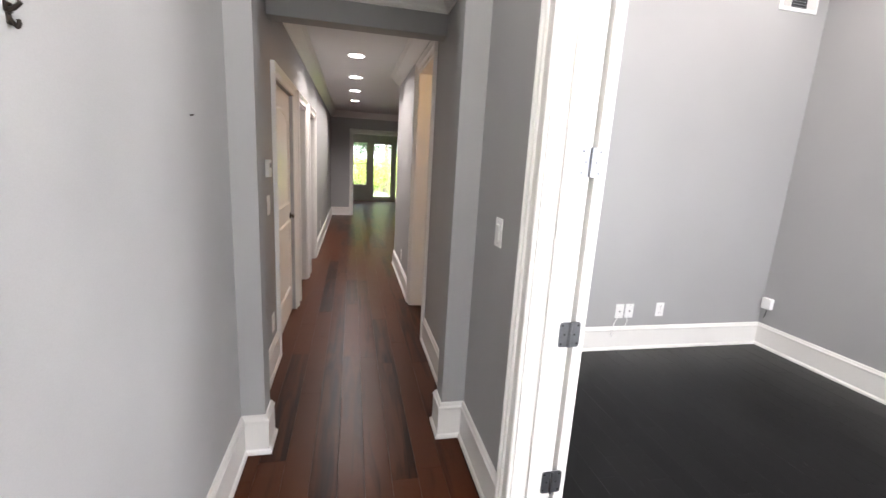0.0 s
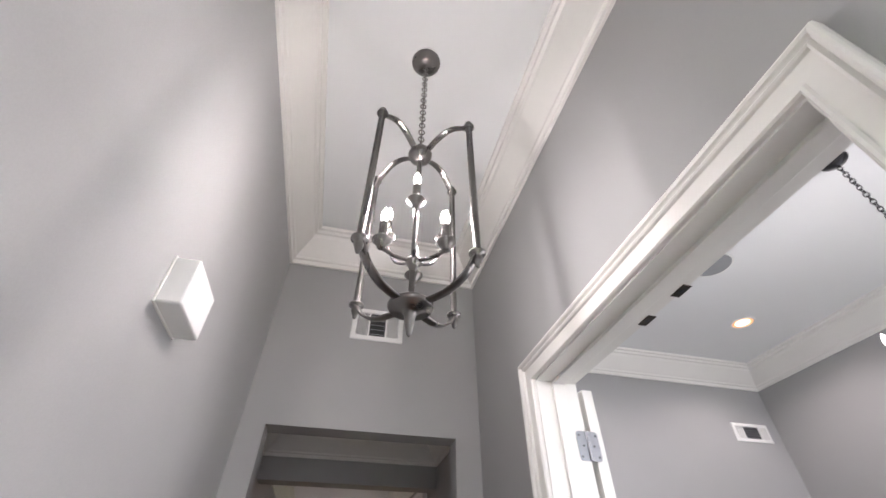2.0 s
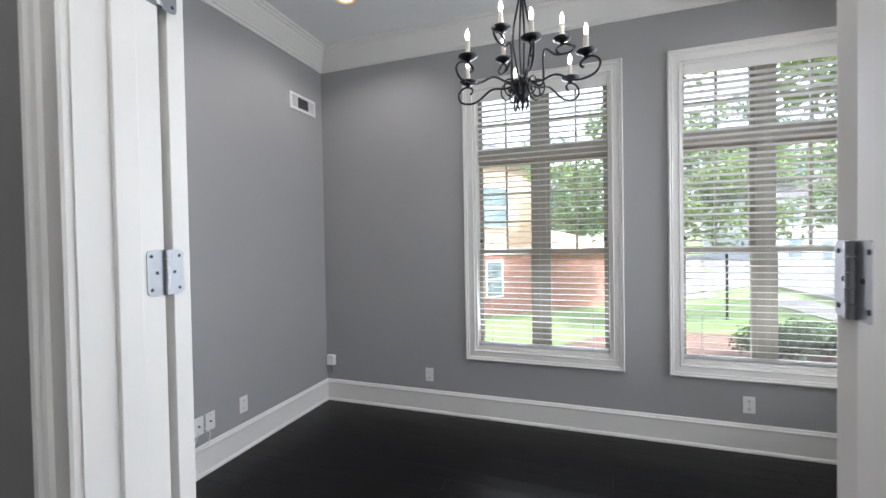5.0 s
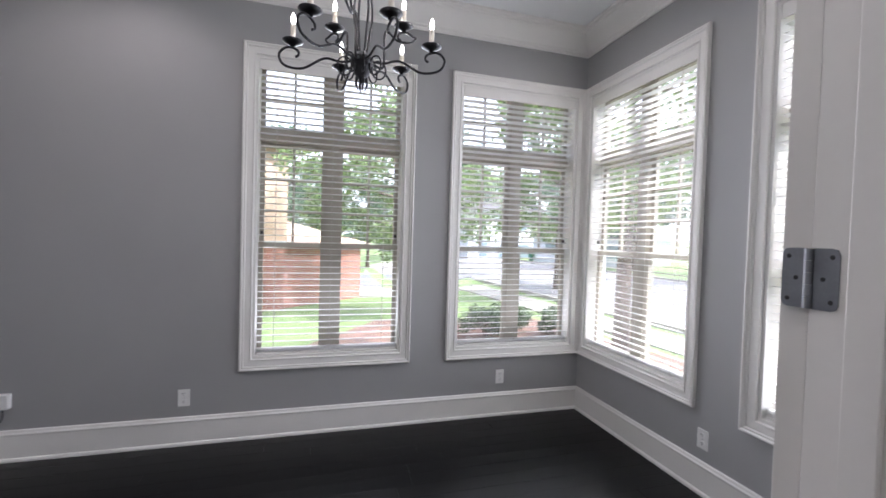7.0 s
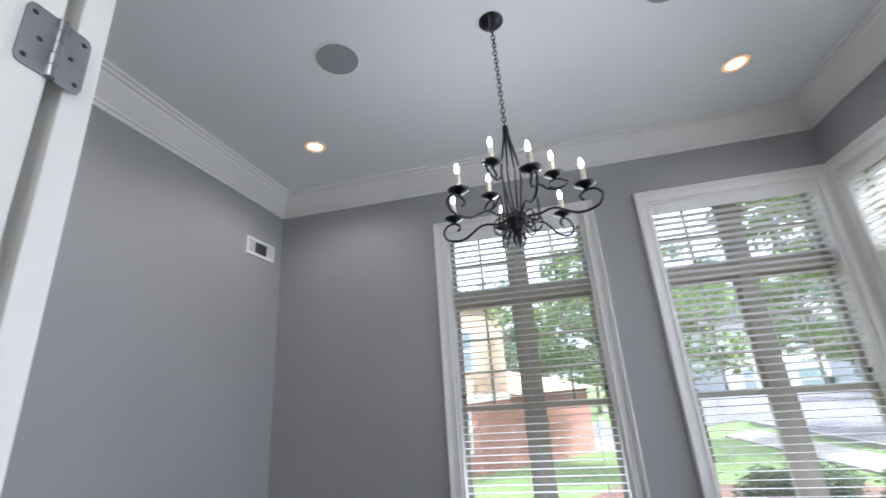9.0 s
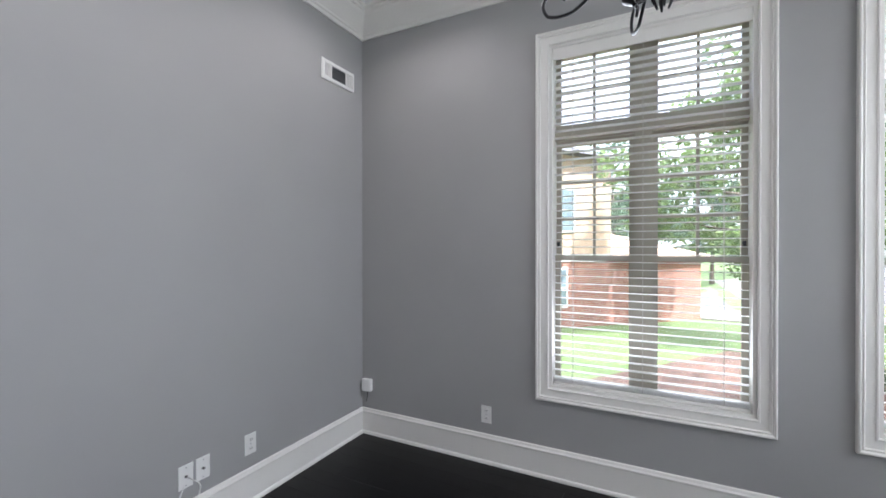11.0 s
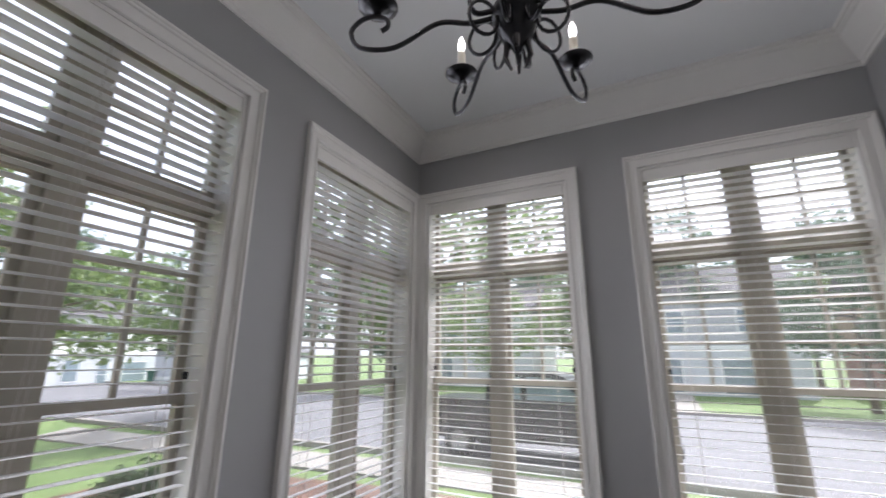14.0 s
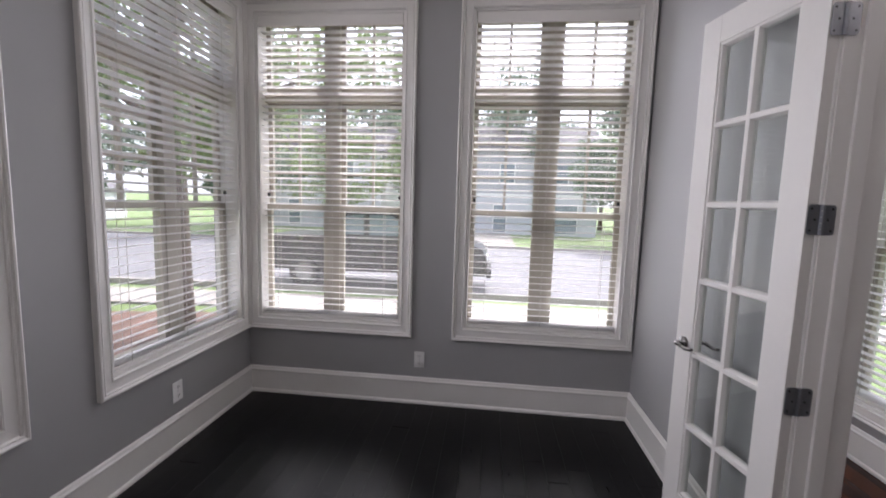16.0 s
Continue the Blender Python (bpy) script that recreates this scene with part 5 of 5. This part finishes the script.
house("house", (31.7, -25.0, GROUND), -60, 12, 10, 2.7, (SIDING, SIDING), "low pale grey gabled house across the street",
      [("side", 1.0, 0.7, 1.3, 1.5), ("side", 3.4, 0.1, 1.1, 2.1), ("side", 7.2, 0.8, 1.4, 1.4)], 2.1, False, 0.5)
house("house", (23, -31, GROUND), 180, 12, 9, 6.2, (SIDING, SIDING), "pale grey house across the street",
      [("front", 1.2, 3.9, 1.2, 1.5), ("front", 4.6, 3.9, 1.2, 1.5), ("front", 8.6, 3.9, 1.2, 1.5), ("front", 1.2, 0.7, 1.3, 1.7), ("front", 4.2, 0.1, 1.1, 2.2)])
house("house", (-10, -31, GROUND), 180, 12, 9, 6.2, (BRICK, STUCCO), "brick and tan house across the street",
      [("front", 1.2, 3.9, 1.2, 1.5), ("front", 4.6, 3.9, 1.2, 1.5), ("front", 8.6, 3.9, 1.2, 1.5), ("front", 1.2, 0.7, 1.3, 1.7)])
house("house", (-16, 4.0, GROUND), 90, 11, 8, 6.0, (BRICK, STUCCO), "brick neighbour house beside the foyer window", [("front", 2, 3.6, 1.2, 1.5), ("front", 6, 3.6, 1.2, 1.5)])


def extrude_side(profile, y0, y1, bev=0.03):
    """A body from a side outline of (x, z), from y0 to y1 wide."""
    bm = bmesh.new()
    a = [bm.verts.new((x, y0, z)) for x, z in profile]
    b = [bm.verts.new((x, y1, z)) for x, z in profile]
    bm.faces.new(a)
    bm.faces.new(b[::-1])
    k = len(profile)
    for i in range(k):
        bm.faces.new((a[i], b[i], b[(i + 1) % k], a[(i + 1) % k]))
    bmesh.ops.recalc_face_normals(bm, faces=bm.faces)
    bmesh.ops.bevel(bm, geom=list(bm.edges), offset=bev, segments=2, affect="EDGES")
    return bm


def vehicle(name, loc, turn, length, body, cab, glass, paint, label, wheels, r=0.38):
    ob = thing(name, loc, turn, label, "vehicle")
    part("body", extrude_side(body, -0.92, 0.92, 0.05), paint, ob)
    part("cab", extrude_side(cab, -0.80, 0.80, 0.06), paint, ob)
    for side in (-0.805, 0.805):
        for q in glass:
            part("window", extrude_side(q, side - 0.006, side + 0.006, 0.002), FARGLASS, ob)
    for x in wheels:
        for y in (-0.86, 0.86):
            w = part("wheel", lathe([(r * 0.62, -0.11), (r * 0.94, -0.11), (r, -0.08), (r, 0.08), (r * 0.94, 0.11), (r * 0.62, 0.11)], 24, None, pose(x, y, r, 90, 0, 0)), TYRE, ob, "", True)
            part("rim", lathe([(0, -0.07), (r * 0.2, -0.09), (r * 0.6, -0.085), (r * 0.64, -0.05), (r * 0.64, 0.05), (r * 0.6, 0.085), (r * 0.2, 0.09), (0, 0.07)], 20, None, pose(x, y, r, 90, 0, 0)), CARSILVER, w)
    for y in (-0.7, 0.7):
        part("headlight", boxes((length - 0.06, length - 0.005, y - 0.16, y + 0.16, 0.82, 0.98), bev=0.02), PLASTIC, ob)
        part("tail_light", boxes((0.005, 0.06, y - 0.12, y + 0.12, 0.82, 1.05), bev=0.02), material("red_lamp_lens", (0.35, 0.01, 0.01), 0.2), ob)
    part("bumper", boxes((length - 0.02, length + 0.10, -0.9, 0.9, 0.42, 0.62), (-0.10, 0.02, -0.9, 0.9, 0.42, 0.62), bev=0.03), TYRE, ob)
    return ob


vehicle("pickup_truck", (7.85, -8.75, GROUND + 0.02), 180, 5.6,
        [(0.02, 0.5), (0.02, 1.28), (1.7, 1.30), (4.1, 1.28), (5.3, 1.18), (5.54, 1.02), (5.58, 0.80), (5.58, 0.45), (0.2, 0.42)],
        [(1.65, 1.22), (1.72, 1.84), (2.15, 1.95), (3.2, 1.94), (3.6, 1.82), (4.25, 1.25)],
        [[(1.9, 1.34), (1.95, 1.78), (2.55, 1.84), (2.55, 1.34)], [(2.68, 1.34), (2.68, 1.84), (3.2, 1.83), (3.5, 1.72), (3.95, 1.34)]], CARBLACK, "black pickup truck parked along the kerb", (1.05, 4.55))
post = thing("sign_post", (16.3, -3.4, gz(16.3, -3.4)), 0, "thin dark metal post standing on the lawn", "post")
part("pole", lathe([(0, -0.2), (0.04, -0.2), (0.04, 2.15), (0.03, 2.2), (0, 2.2)], 12), BRONZE, post, "", True)
part("collar", lathe([(0.04, 0.0), (0.07, 0.0), (0.06, 0.06), (0.04, 0.07)], 12), BRONZE, post, "", True)
wb = thing("wheelie_bin", (40.3, -19.75, gz(40.3, -19.75) + 0.02), 20, "green wheelie bin beside the far driveway", "bin")
part("body", lathe([(0, 0), (0.30, 0), (0.38, 1.0), (0, 1.0)], 4), BINGREEN, wb)
part("lid", boxes((-0.32, 0.34, -0.32, 0.32, 1.0, 1.07), bev=0.02), BINGREEN, wb)


# ---- floorboards ----
def boards(parent, x0, x1, y0, y1, width, mat, seed, lengths, limit):
    """Boards along y with staggered ends; the first limit are parts, the rest one joined part."""
    rng = random.Random(seed)
    made, rest, memo = 0, bmesh.new(), {}
    n = max(1, round((x1 - x0) / width))
    w = (x1 - x0) / n
    spots = []
    for i in range(n):
        y = y0 - rng.uniform(0, lengths[-1])
        while y < y1:
            ln = rng.choice(lengths)
            a, b = max(y, y0), min(y + ln, y1)
            if b - a > 0.04:
                spots.append((a, b, x0 + i * w))
            y += ln
    spots.sort()
    for a, b, x in spots:
        if made < limit:
            key = round(b - a, 2)
            if key not in memo:
                bm = bmesh.new()
                box(bm, 0.0002, w - 0.0002, 0.0002, b - a - 0.0002, -0.012, 0)
                top = [e for e in bm.edges if all(abs(v.co.z) < 1e-6 for v in e.verts)]
                bmesh.ops.bevel(bm, geom=top, offset=0.0007, segments=1, affect="EDGES")
                memo[key] = mesh_of("floorboard", bm, mat)
            shared("floorboard", memo[key], parent, pose(x, a, rng.uniform(-0.0004, 0)))
            made += 1
        else:
            box(rest, x + 0.0006, x + w - 0.0006, a + 0.0006, b - 0.0006, -0.012, 0)
    if len(rest.verts):
        tagged(part("floorboards_far", rest, mat, parent), kind="stuff")
    else:
        rest.free()


boards(floor_study, XW - 0.066, XE, YS, YN, 0.127, BLACKWOOD, 5, (0.9, 1.2, 1.5, 1.8), 300)
boards(floor_hall, -1.9, 5.0, HEND + 0.07, BACK, 0.127, REDWOOD, 9, (1.2, 1.5, 1.8), 0)
boards(floor_hall, HX1, 5.0, 5.6, HEND + 0.07, 0.127, REDWOOD, 8, (1.2, 1.5, 1.8), 0)
boards(floor_hall, -1.9, HX0 - 0.03, 2.6, HEND + 0.07, 0.127, REDWOOD, 10, (1.2, 1.5, 1.8), 0)
boards(floor_hall, HX0 - 0.03, XW - 0.07, YS, HEND + 0.07, 0.127, REDWOOD, 6, (0.6, 0.9, 1.2, 1.5), 300)
